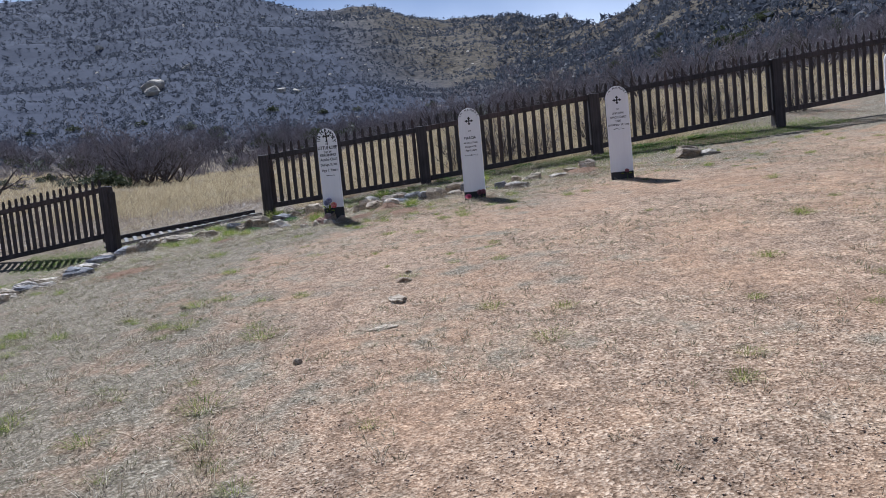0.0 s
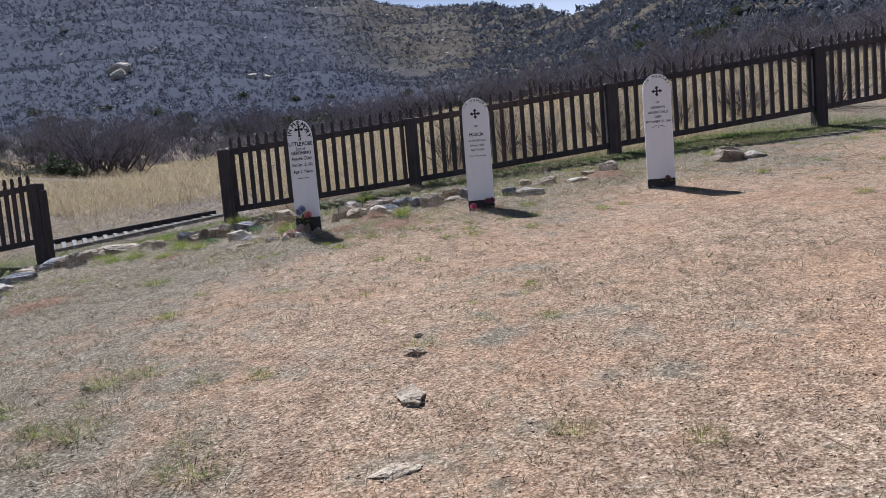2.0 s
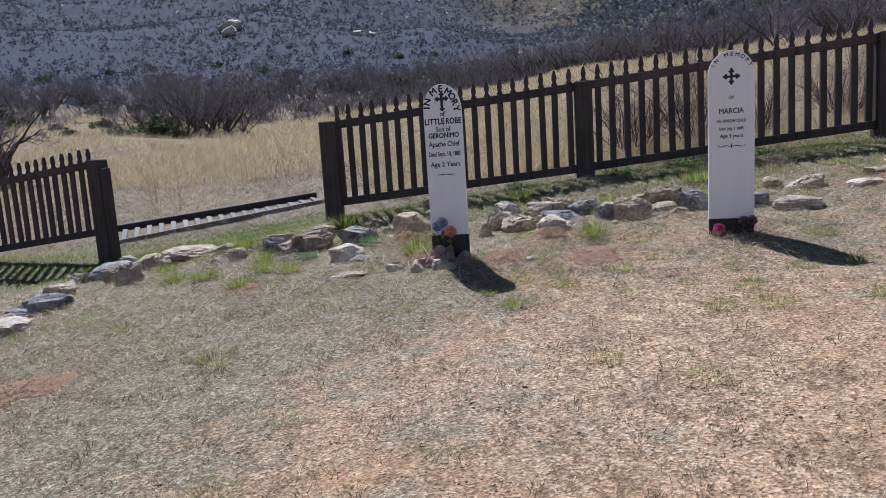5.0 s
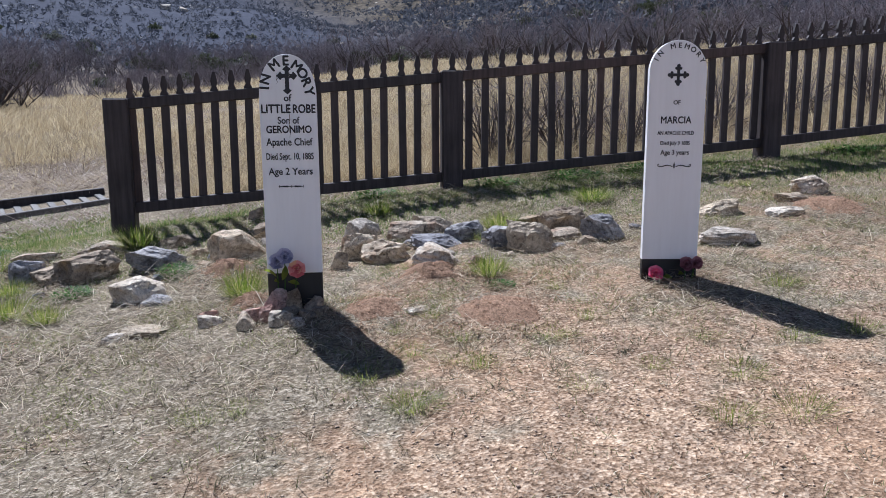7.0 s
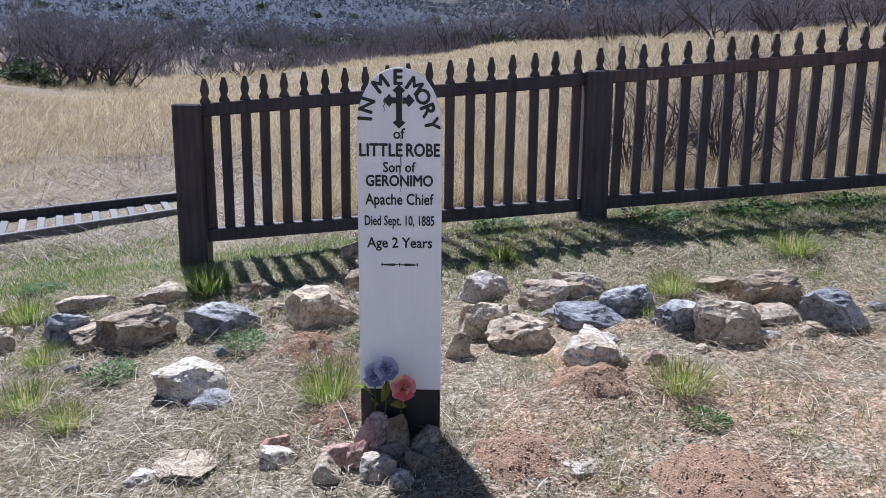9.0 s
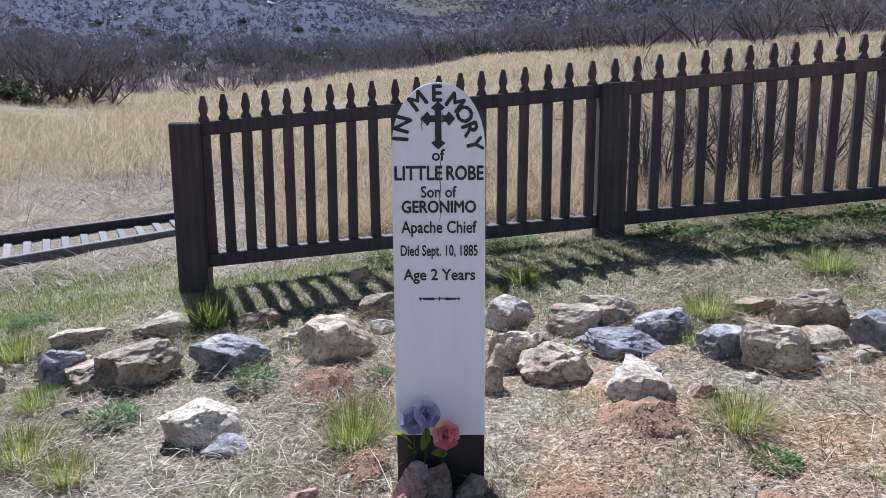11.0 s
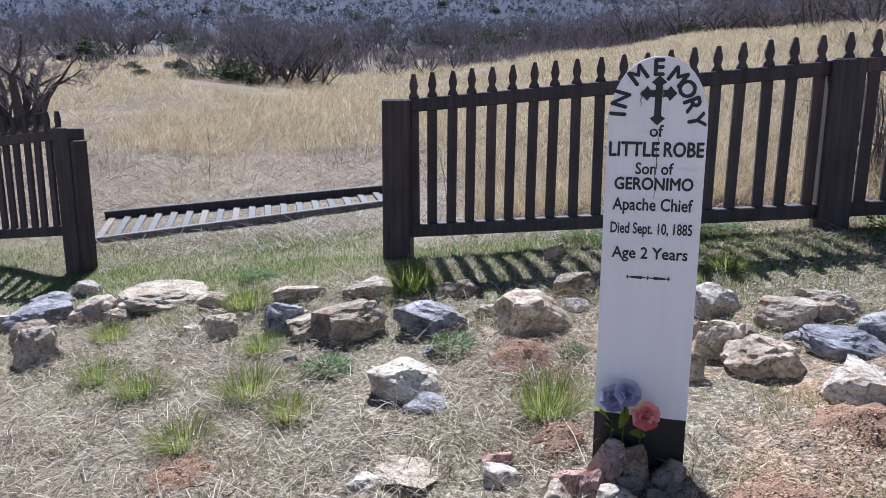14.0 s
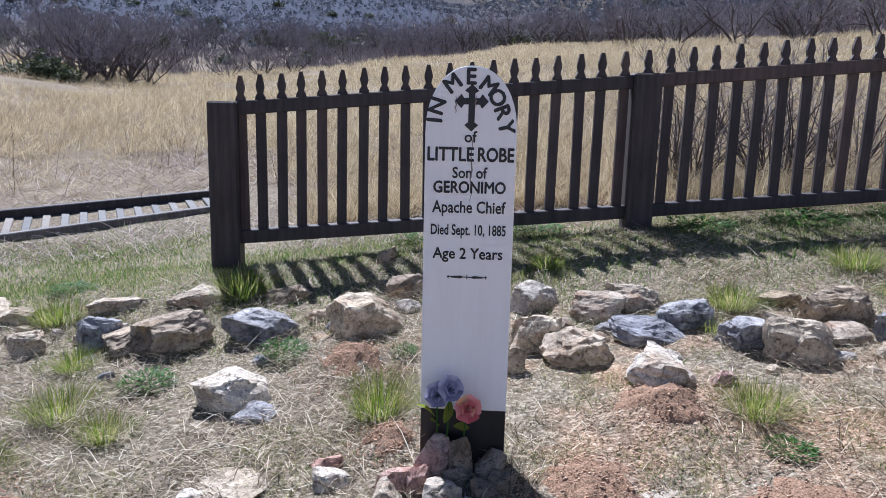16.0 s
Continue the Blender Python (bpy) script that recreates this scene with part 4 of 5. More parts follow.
bouquet(b3, 0.982, [(0.06, 0.985 - gz3, 0.06, M_WINE)], [(0.02, 0.95 - gz3, 130, 0, 0.06), (0.08, 0.95 - gz3, 40, 0, 0.06)], "faded brownish cloth flower beside the headboard")


# ---- fine cover on the ground ----
RNG = np.random.RandomState(5)


def raw_mesh(name, verts, loops, starts, material):
    me = bpy.data.meshes.new(name)
    me.vertices.add(len(verts))
    me.vertices.foreach_set("co", np.asarray(verts, dtype=np.float32).ravel())
    me.loops.add(len(loops))
    me.loops.foreach_set("vertex_index", np.asarray(loops, dtype=np.int32))
    me.polygons.add(len(starts))
    me.polygons.foreach_set("loop_start", np.asarray(starts, dtype=np.int32))
    me.materials.append(material)
    me.update(calc_edges=True)
    return me


def blades_mesh(name, base, tip, width, material, bend=0.0):
    """Many leaves at once: each a bent strip of a quad and a tip triangle."""
    n = len(base)
    d = tip - base
    ang = RNG.uniform(0, 2 * np.pi, n)
    side = np.stack([np.cos(ang), np.sin(ang), np.zeros(n)], 1)
    side -= d * (np.sum(side * d, 1) / np.maximum(np.sum(d * d, 1), 1e-9))[:, None]
    side /= np.maximum(np.linalg.norm(side, axis=1), 1e-6)[:, None]
    s = side * (np.asarray(width) * 0.5)[:, None]
    mid = base + d * 0.55
    mid[:, 2] += bend * np.linalg.norm(d, axis=1)
    v = np.stack([base - s, base + s, mid + s * 0.8, mid - s * 0.8, tip], 1).reshape(-1, 3)
    k = np.arange(n)[:, None] * 5
    loops = (k + np.array([[0, 1, 2, 3, 3, 2, 4]])).ravel()
    starts = (np.arange(n)[:, None] * 7 + np.array([[0, 4]])).ravel()
    return raw_mesh(name, v, loops, starts, material)


def heights(xy, extra=0.0):
    return np.array([land_z(x, y) for x, y in xy]) + extra


def on_mound(x, y):
    return any((x - mx) ** 2 + (y - my) ** 2 < (0.66 * s) ** 2 for mx, my, s, h in MOUNDS)


def density(x, y):
    """How thickly dry grass covers the plot: thick by the stones and on the downhill side, thin on the path."""
    d = 0.30
    d += 0.75 * min(1, max(0, (y - 9.2) / 1.6))
    d += 0.45 * min(1, max(0, (1.0 - x) / 2.2))
    d += 0.9 * noise.noise((x * 0.55, y * 0.55, 2.0)) + 0.6 * noise.noise((x * 1.9, y * 1.9, 9.0))
    return d - 1.2 * on_mound(x, y)


def scatter(n, x0, x1, y0, y1, keep):
    out = []
    rnd = random.Random(n)
    while len(out) < n:
        x, y = rnd.uniform(x0, x1), rnd.uniform(y0, y1)
        if keep(x, y) > rnd.random():
            out.append((x, y))
    return np.array(out)


def near_weight(x, y):
    return 1.0 / (1.0 + 0.012 * max(0.0, math.hypot(x - 1.2, y - 7.0) - 4.5) ** 2.5)


def stuff(name, me, label, category):
    return tagged(new(name, me), label, category, kind="stuff")


# dead straw lying about
xy = scatter(80000, -5, 11, 1.2, 13.6, lambda x, y: density(x, y) * near_weight(x, y) + 0.04)
n = len(xy)
a = RNG.uniform(0, 2 * np.pi, n)
ln = RNG.uniform(0.015, 0.065, n) * (1 + (RNG.uniform(0, 1, n) > 0.96) * 1.5)
z = heights(xy, 0.004)
base = np.column_stack([xy, z + RNG.uniform(0, 0.008, n)])
tip = base + np.column_stack([np.cos(a) * ln, np.sin(a) * ln, RNG.uniform(-0.1, 0.35, n) * ln])
stuff("dead_grass", blades_mesh("dead_grass", base, tip, RNG.uniform(0.0014, 0.003, n), M_STRAW, 0.06), "bleached dead grass stalks littering the graveyard ground", "dead grass")

# thicker straw by the graves and the row of stones
xy = scatter(52000, -2.6, 6.5, 9.0, 13.4, lambda x, y: (0.1 + density(x, y)) * (not on_mound(x, y)) * min(1, max(0, y - 9.2) / 1.4) * (1.0 if x < 4 else 0.5) * max(0.04, 0.5 + 1.5 * noise.noise((x * 1.9, y * 1.9, 31))))
n = len(xy)
a = RNG.uniform(0, 2 * np.pi, n)
ln = RNG.uniform(0.03, 0.13, n) * (1 + (RNG.uniform(0, 1, n) > 0.96) * 1.3)
base = np.column_stack([xy, heights(xy, 0.004) + RNG.uniform(0, 0.022, n)])
tip = base + np.column_stack([np.cos(a) * ln, np.sin(a) * ln, RNG.uniform(-0.2, 0.45, n) * ln])
stuff("straw_mat", blades_mesh("straw_mat", base, tip, RNG.uniform(0.0013, 0.0034, n), M_STRAW, 0.08), "tangled bleached straw round graves and edging stones", "dead grass")

# short stubble, part of it green
xy = scatter(66000, -5, 12, 1.2, 14.0, lambda x, y: (density(x, y) - 0.05) * (0.25 + near_weight(x, y)))
n = len(xy)
z = heights(xy, -0.002)
a = RNG.uniform(0, 2 * np.pi, n)
ln = RNG.uniform(0.012, 0.05, n)
base = np.column_stack([xy, z])
lean = RNG.uniform(0.2, 1.1, n)
tip = base + np.column_stack([np.cos(a) * ln * lean, np.sin(a) * ln * lean, ln * 0.8])
M_STUBBLE = blade_mat("stubble", [(0, (0.10, 0.13, 0.04)), (0.35, (0.22, 0.24, 0.10)), (0.6, (0.36, 0.32, 0.2)), (1, (0.55, 0.49, 0.36))], 0.5)
stuff("short_grass", blades_mesh("short_grass", base, tip, RNG.uniform(0.0013, 0.0032, n), M_STUBBLE), "sparse short grass, dry and green, over gravel", "grass")

M_TURF = blade_mat("turf", [(0, (0.05, 0.11, 0.02)), (0.5, (0.15, 0.24, 0.05)), (0.8, (0.36, 0.34, 0.15)), (1, (0.6, 0.5, 0.3))], 0.55)
# greener turf in the shade below the fence and in the gap
def green_strip(x, y):
    fy = 13.7 - 0.19 * (x - 0.76) if x > 0.3 else 13.7 + 0.45 * (0.76 - x)
    k = math.exp(-((y - fy + 0.25) / 0.8) ** 2)
    if x < 0.8:
        k = max(k, 0.8 * math.exp(-((y - (14.6 + 0.2 * (0.8 - x))) / 0.8) ** 2))
    return k * (0.75 + 0.8 * noise.noise((x * 1.4, y * 1.4, 4.0)))


xy = scatter(115000, -4, 11, 11.3, 16.3, green_strip)
n = len(xy)
a = RNG.uniform(0, 2 * np.pi, n)
ln = RNG.uniform(0.015, 0.05, n)
base = np.column_stack([xy, heights(xy, -0.003)])
lean = RNG.uniform(0.1, 0.9, n)
tip = base + np.column_stack([np.cos(a) * ln * lean, np.sin(a) * ln * lean, ln * 0.9])
stuff("green_grass", blades_mesh("green_grass", base, tip, RNG.uniform(0.0022, 0.005, n), M_TURF), "low green grass along the foot of the fence", "grass")

# fine green sprouts in patches among the graves
xy = scatter(60000, -3, 7, 8.6, 13.7, lambda x, y: (0.06 if on_mound(x, y) else 1.0) * min(1, max(0.02, (y - 9.3) / 1.6)) * max(0.05, 0.08 + 1.7 * noise.noise((x * 2.3, y * 2.3, 57)) + 0.5 * noise.noise((x * 6, y * 6, 8))))
n = len(xy)
a = RNG.uniform(0, 2 * np.pi, n)
ln = RNG.uniform(0.01, 0.042, n)
base = np.column_stack([xy, heights(xy, -0.002)])
lean = RNG.uniform(0.2, 1.2, n)
tip = base + np.column_stack([np.cos(a) * ln * lean, np.sin(a) * ln * lean, ln * 0.8])
M_SPROUT = blade_mat("sprout", [(0, (0.11, 0.14, 0.04)), (0.5, (0.28, 0.30, 0.10)), (0.8, (0.46, 0.43, 0.22)), (1, (0.66, 0.57, 0.40))], 0.55)
stuff("green_sprouts", blades_mesh("green_sprouts", base, tip, RNG.uniform(0.0014, 0.0036, n), M_SPROUT), "patchy grey-green sprouts in the soil among graves", "grass")

# low crusty clumps of cropped grass over the trodden ground
M_CLUMP = blade_mat("cropped_grass", [(0, (0.07, 0.065, 0.035)), (0.35, (0.20, 0.19, 0.10)), (0.65, (0.38, 0.32, 0.22)), (1, (0.66, 0.58, 0.46))], 0.4)
spots = scatter(5200, -4.5, 9, 1.4, 11.2, lambda x, y: (density(x, y) + 0.12 + 0.5 * max(0, min(1, (1.2 - x) / 2))) * near_weight(x, y))
each = 16
xy = np.repeat(spots, each, 0)
n = len(xy)
size = np.repeat(RNG.uniform(0.012, 0.045, len(spots)), each)
a, q = RNG.uniform(0, 2 * np.pi, n), RNG.uniform(0, 1, n) ** 0.6
xy = xy + np.column_stack([np.cos(a) * q * size, np.sin(a) * q * size])
base = np.column_stack([xy, heights(xy, -0.002)])
tip = base + np.column_stack([np.cos(a) * size * 0.6, np.sin(a) * size * 0.6, size * RNG.uniform(0.3, 0.95, n)])
stuff("cropped_grass", blades_mesh("cropped_grass", base, tip, RNG.uniform(0.0014, 0.0036, n), M_CLUMP, 0.1), "low clumps of cropped grey-green grass on gravel", "grass")

# gravel
def pebbles(xy, size, sink, name, material, label, lift=0.0, flat=0.42):
    n = len(xy)
    z = heights(xy, lift)
    u = np.array([(1, 0, 0), (-1, 0, 0), (0, 1, 0), (0, -1, 0), (0, 0, 1), (0, 0, -1), (0.6, 0.6, 0.55), (-0.6, -0.55, 0.6)], float)[:6]
    f = np.array([(0, 2, 4), (2, 1, 4), (1, 3, 4), (3, 0, 4), (2, 0, 5), (1, 2, 5), (3, 1, 5), (0, 3, 5)])
    v = u[None] * RNG.uniform(0.55, 1.2, (n, 6, 1)) + RNG.uniform(-0.25, 0.25, (n, 6, 3))
    c, s = np.cos(RNG.uniform(0, 6.3, n)), np.sin(RNG.uniform(0, 6.3, n))
    x = v[:, :, 0] * c[:, None] - v[:, :, 1] * s[:, None]
    y = v[:, :, 0] * s[:, None] + v[:, :, 1] * c[:, None]
    v = np.stack([x, y, v[:, :, 2] * flat], 2) * np.asarray(size)[:, None, None]
    v += np.column_stack([xy, z + sink * np.asarray(size)])[:, None, :]
    loops = (np.arange(n)[:, None, None] * 6 + f[None]).ravel()
    return stuff(name, raw_mesh(name, v.reshape(-1, 3), loops, np.arange(n * 8) * 3, material), label, "gravel")


xy = scatter(48000, -3.0, 8, 1.5, 11.0, lambda x, y: max(0.06, 0.95 - density(x, y)) * near_weight(x, y))
pebbles(xy, np.minimum(RNG.gamma(2.0, 0.0015, len(xy)), 0.0045) + 0.0025, 0.15, "gravel", M_GRAVEL, "tan and pinkish gravel scattered over bare soil")
xy = scatter(520, -3.5, 9, 1.5, 13, lambda x, y: near_weight(x, y))
pebbles(xy, RNG.uniform(0.005, 0.015, len(xy)), 0.1, "small_stone", M_ROCK_DARK, "small loose stones on the ground")
crumbs = []
for mx, my, s, h in MOUNDS:
    for _ in range(int(7000 * s)):
        r = s * 1.25 * random.random() ** 0.8
        w = random.uniform(0, 6.283)
        crumbs.append((mx + r * math.cos(w), my + r * math.sin(w)))
crumbs = np.array(crumbs)
M_CRUMB = grain_mat("red_crumbs", (0.26, 0.155, 0.095), (0.64, 0.44, 0.30), 40.0, 0.95, 3.0, 0.0, 0.35, island=True)
pebbles(crumbs, np.minimum(RNG.gamma(1.5, 0.0014, len(crumbs)), 0.004) + 0.0015, 0.8, "soil_crumbs", M_CRUMB, "crumbs of red-brown soil on the dug heaps", 0.010, 0.7)


# ---- grass tufts ----
def tuft_mesh(seed, blades, spread, material, droop):
    """A bunch of grass one metre high, to be scaled."""
    rnd = random.Random(seed)
    sh = Shape()
    for _ in range(blades):
        w = rnd.uniform(0, 6.283)
        b = rnd.random() ** 0.6 * spread * 0.35
        o = rnd.random() * spread * 0.7
        h = rnd.uniform(0.45, 1.0)
        w2 = w + rnd.uniform(-0.6, 0.6)
        sh.blade((b * math.cos(w), b * math.sin(w), -0.05), (b * math.cos(w) + o * math.cos(w2), b * math.sin(w) + o * math.sin(w2), h * (1 - droop * o)),
                 rnd.uniform(0.007, 0.015), (-math.sin(w2), math.cos(w2), 0.2), 0.06 * h)
    return sh.mesh("grass_tuft", material)


def herb_mesh(seed, leaves):
    """A low leafy plant."""
    rnd = random.Random(seed)
    sh = Shape()
    for _ in range(leaves):
        w, r = rnd.uniform(0, 6.283), rnd.random() ** 0.5 * 0.6
        p = Vector((r * math.cos(w), r * math.sin(w), rnd.uniform(0.05, 0.75) * (1 - 0.6 * r)))
        d = Vector((math.cos(w) + rnd.uniform(-0.8, 0.8), math.sin(w) + rnd.uniform(-0.8, 0.8), rnd.uniform(0.1, 0.9))).normalized()
        sh.blade(p, p + d * rnd.uniform(0.08, 0.2), rnd.uniform(0.025, 0.055), (-d.y, d.x, 0.3), 0.02)
    return sh.mesh("herb", M_HERB)


TUFTS = [tuft_mesh(i, 520, 1.35, M_GRASS, 0.35) for i in range(5)]
SMALL_TUFTS = [tuft_mesh(20 + i, 230, 1.5, M_GRASS, 0.35) for i in range(4)]
DRY_TUFTS = [tuft_mesh(40 + i, 70, 1.2, M_STRAW, 0.4) for i in range(3)]
HERBS = [herb_mesh(60 + i, 420) for i in range(3)]


def plant(name, me, x, y, w, h, label, category, group):
    ob = new(name, me)
    ob.matrix_world = pose(x, y, land_z(x, y) - 0.01, 0, 0, random.uniform(0, 360)) @ Matrix.Diagonal((w, w, h, 1))
    return tagged(ob, label, category, group)


for i, (x, y, w, h) in enumerate([(0.14, 12.29, 0.17, 0.14), (0.21, 11.76, 0.22, 0.16), (0.44, 11.5, 0.16, 0.14), (1.49, 11.33, 0.20, 0.21), (0.90, 12.93, 0.26, 0.22),
                                  (-0.13, 13.02, 0.26, 0.18), (2.85, 10.88, 0.20, 0.17), (3.37, 11.83, 0.22, 0.17), (2.68, 12.67, 0.20, 0.14), (4.3, 12.07, 0.24, 0.17),
                                  (-0.35, 11.9, 0.2, 0.14), (-0.65, 12.15, 0.2, 0.13), (-0.9, 12.8, 0.2, 0.14), (0.05, 11.35, 0.2, 0.12)]):
    plant("grass_tuft", TUFTS[i % 5], x, y, w, h, "fresh green bunch grass between the stones", "grass tuft", "green tufts")
for i, (x, y, w, h) in enumerate([(2.31, 10.39, 0.10, 0.07), (1.84, 9.87, 0.13, 0.06), (2.11, 10.31, 0.09, 0.06), (2.35, 10.08, 0.15, 0.06), (2.3, 9.77, 0.11, 0.08), (2.71, 9.91, 0.15, 0.07),
                                  (2.98, 10.01, 0.11, 0.06), (1.93, 9.57, 0.12, 0.06), (1.17, 9.82, 0.11, 0.06), (1.32, 9.82, 0.10, 0.05), (2.57, 9.4, 0.10, 0.05), (3.93, 9.33, 0.13, 0.09),
                                  (2.17, 8.58, 0.13, 0.06), (2.45, 8.21, 0.13, 0.06), (1.33, 8.09, 0.16, 0.04), (1.22, 8.8, 0.10, 0.04), (0.44, 8.0, 0.16, 0.08), (0.19, 9.49, 0.20, 0.11),
                                  (1.87, 6.74, 0.07, 0.04), (2.39, 6.38, 0.08, 0.04), (1.94, 6.2, 0.14, 0.06)]):
    plant("grass_tuft", SMALL_TUFTS[i % 4], x, y, w, h, "small green grass tuft in dry gravel", "grass tuft", "small tufts")
for i, (x, y, w, h) in enumerate([(0.53, 11.93, 0.2, 0.11), (1.13, 12.01, 0.2, 0.14), (2.79, 10.62, 0.14, 0.06), (1.67, 11.8, 0.1, 0.09), (2.1, 13.75, 0.3, 0.12), (2.9, 13.5, 0.35, 0.14), (3.9, 13.0, 0.4, 0.14),
                                  (4.6, 12.9, 0.45, 0.15), (5.3, 12.75, 0.4, 0.13), (7.4, 12.3, 0.4, 0.12), (8.4, 12.1, 0.35, 0.12), (-0.2, 13.6, 0.25, 0.1)]):
    plant("herb", HERBS[i % 3], x, y, w, h, "low dark green leafy weed", "weed", "leafy weeds")
spots = scatter(245, -3.5, 10, 2.0, 12.8, lambda x, y: 0.25 + 0.5 * density(x, y))
for i, (x, y) in enumerate(spots):
    if math.hypot(x - 1.1, y - 8.7) < 0.3:
        continue
    s = random.uniform(0.05, 0.12) * (1.3 if y > 10 else 1)
    if i % 3 == 2:
        plant("dry_tuft", DRY_TUFTS[i // 3 % 3], x, y, s * 1.3, s * 0.8, "bleached dry grass tuft", "grass tuft", "dry tufts")
    else:
        plant("grass_tuft", SMALL_TUFTS[i % 4], x, y, s * 1.2, s * random.uniform(0.5, 0.9), "small green grass tuft in dry gravel", "grass tuft", "small tufts")

spots = scatter(190, -3.2, 0.9, 1.8, 7.0, lambda x, y: 0.5 + 0.6 * noise.noise((x * 1.1, y * 1.1, 21)))
for i, (x, y) in enumerate(spots):
    s = random.uniform(0.07, 0.14)
    if i % 2:
        plant("dry_tuft", DRY_TUFTS[i % 3], x, y, s * 1.6, s * 0.7, "bleached dry grass tuft", "grass tuft", "dry tufts")
    else:
        plant("grass_tuft", SMALL_TUFTS[i % 4], x, y, s * 1.4, s * 0.6, "small green grass tuft in dry gravel", "grass tuft", "small tufts")


# ---- the dry field ----
def polar(az, r):
    return CX + r * math.sin(radians(az)), CY + r * math.cos(radians(az))


def fence_y(x):
    return 13.7 - 0.19 * (x - 0.76) if x > 0.3 else 14.0 + 0.45 * (0.76 - x)


def field_grass():
    rnd = random.Random(11)
    base, tip, wid = [], [], []
    made = 0
    while made < 21000:
        az = rnd.uniform(-42, 62)
        r = 6.0 + 42 * rnd.random() ** 1.5
        x, y = polar(az, r)
        if y < fence_y(x) + 0.5:
            continue
        if -3.3 < x < 1.3 and y < 17.4:
            continue
        low = x < 1.0 and y < 20.5 + 2 * noise.noise((x * 0.4, y * 0.4, 0))
        k = noise.noise((x * 0.22, y * 0.22, 6)) + 0.5 * noise.noise((x * 0.9, y * 0.9, 8))
        if k < -0.42 or (low and rnd.random() < 0.75):
            continue
        bare = az < -16 and 19 < r < 30 and noise.noise((x * 0.16, y * 0.16, 3)) < 0.1
        if bare and rnd.random() < 0.3:
            continue
        made += 1
        z = land_z(x, y)
        top = (0.30 + 0.34 * k) * (0.4 if low else 1.0) * rnd.uniform(0.7, 1.2)
        w0 = 0.0018 + 0.00028 * r
        for _ in range(12):
            a = rnd.uniform(0, 6.283)
            q = rnd.random() * (0.10 + 0.004 * r)
            o = rnd.random() * top * 1.25
            base.append((x + q * math.cos(a), y + q * math.sin(a), z - 0.01))
            tip.append((x + (q + o) * math.cos(a) + 0.1 * top, y + (q + o) * math.sin(a), z + top * rnd.uniform(0.3, 1.0)))
            wid.append(w0 * rnd.uniform(0.6, 1.4))
    return stuff("dry_field_grass", blades_mesh("dry_field_grass", np.array(base), np.array(tip), np.array(wid), M_FIELD, 0.05), "tall straw-coloured dry grass filling the field", "dry grass")


field_grass()


def field_litter():
    rnd = random.Random(12)
    pts = []
    while len(pts) < 25000:
        x, y = rnd.uniform(-6, 9), rnd.uniform(13.4, 21)
        if y > fence_y(x) + 0.25 and not (-2.8 < x < 1.0 and 15.85 < y < 16.95) and noise.noise((x * 0.8, y * 0.8, 1)) > -0.35:
            pts.append((x, y))
    xy = np.array(pts)
    n = len(xy)
    a = RNG.uniform(0, 6.283, n)
    ln = RNG.uniform(0.08, 0.32, n)
    base = np.column_stack([xy, heights(xy, 0.01)])
    tip = base + np.column_stack([np.cos(a) * ln, np.sin(a) * ln, RNG.uniform(0, 0.5, n) * ln])
    m = blade_mat("field_litter", [(0, (0.10, 0.07, 0.055)), (0.5, (0.33, 0.255, 0.20)), (1, (0.60, 0.52, 0.43))], 0.2)
    stuff("field_litter", blades_mesh("field_litter", base, tip, RNG.uniform(0.003, 0.007, n), m, 0.08), "flattened grey-brown dead stalks beyond the fence", "dead grass")


field_litter()


def dead_stems():
    rnd = random.Random(13)
    sh = Shape()
    for _ in range(420):
        x, y = rnd.uniform(-6, 8), rnd.uniform(15, 24)
        if y < fence_y(x) + 0.8 or (-3.0 < x < 1.1 and y < 17.6) or noise.noise((x * 0.7, y * 0.7, 15)) < 0.05 or y > 21.5:
            continue
        z = land_z(x, y)
        h = rnd.uniform(0.25, 0.7)
        a, o = rnd.uniform(0, 6.283), rnd.uniform(0.1, 0.7) * h
        p = [(x, y, z - 0.02), (x + 0.4 * o * math.cos(a), y + 0.4 * o * math.sin(a), z + h * 0.55), (x + o * math.cos(a), y + o * math.sin(a), z + h)]
        sh.tube(p, [0.0035, 0.0028, 0.0012], 3)
        for _ in range(rnd.randint(0, 3)):
            b = rnd.uniform(0, 6.283)
            q = Vector(p[1]).lerp(Vector(p[2]), rnd.random())
            e = q + Vector((math.cos(b), math.sin(b), 0.9)) * rnd.uniform(0.05, 0.16)
            sh.tube([tuple(q), tuple(e)], [0.0025, 0.001], 3)
    stuff("dead_weed_stems", sh.mesh("dead_weed_stems", M_STEM), "thin dark dead weed stems standing in the field", "dead weeds")


dead_stems()


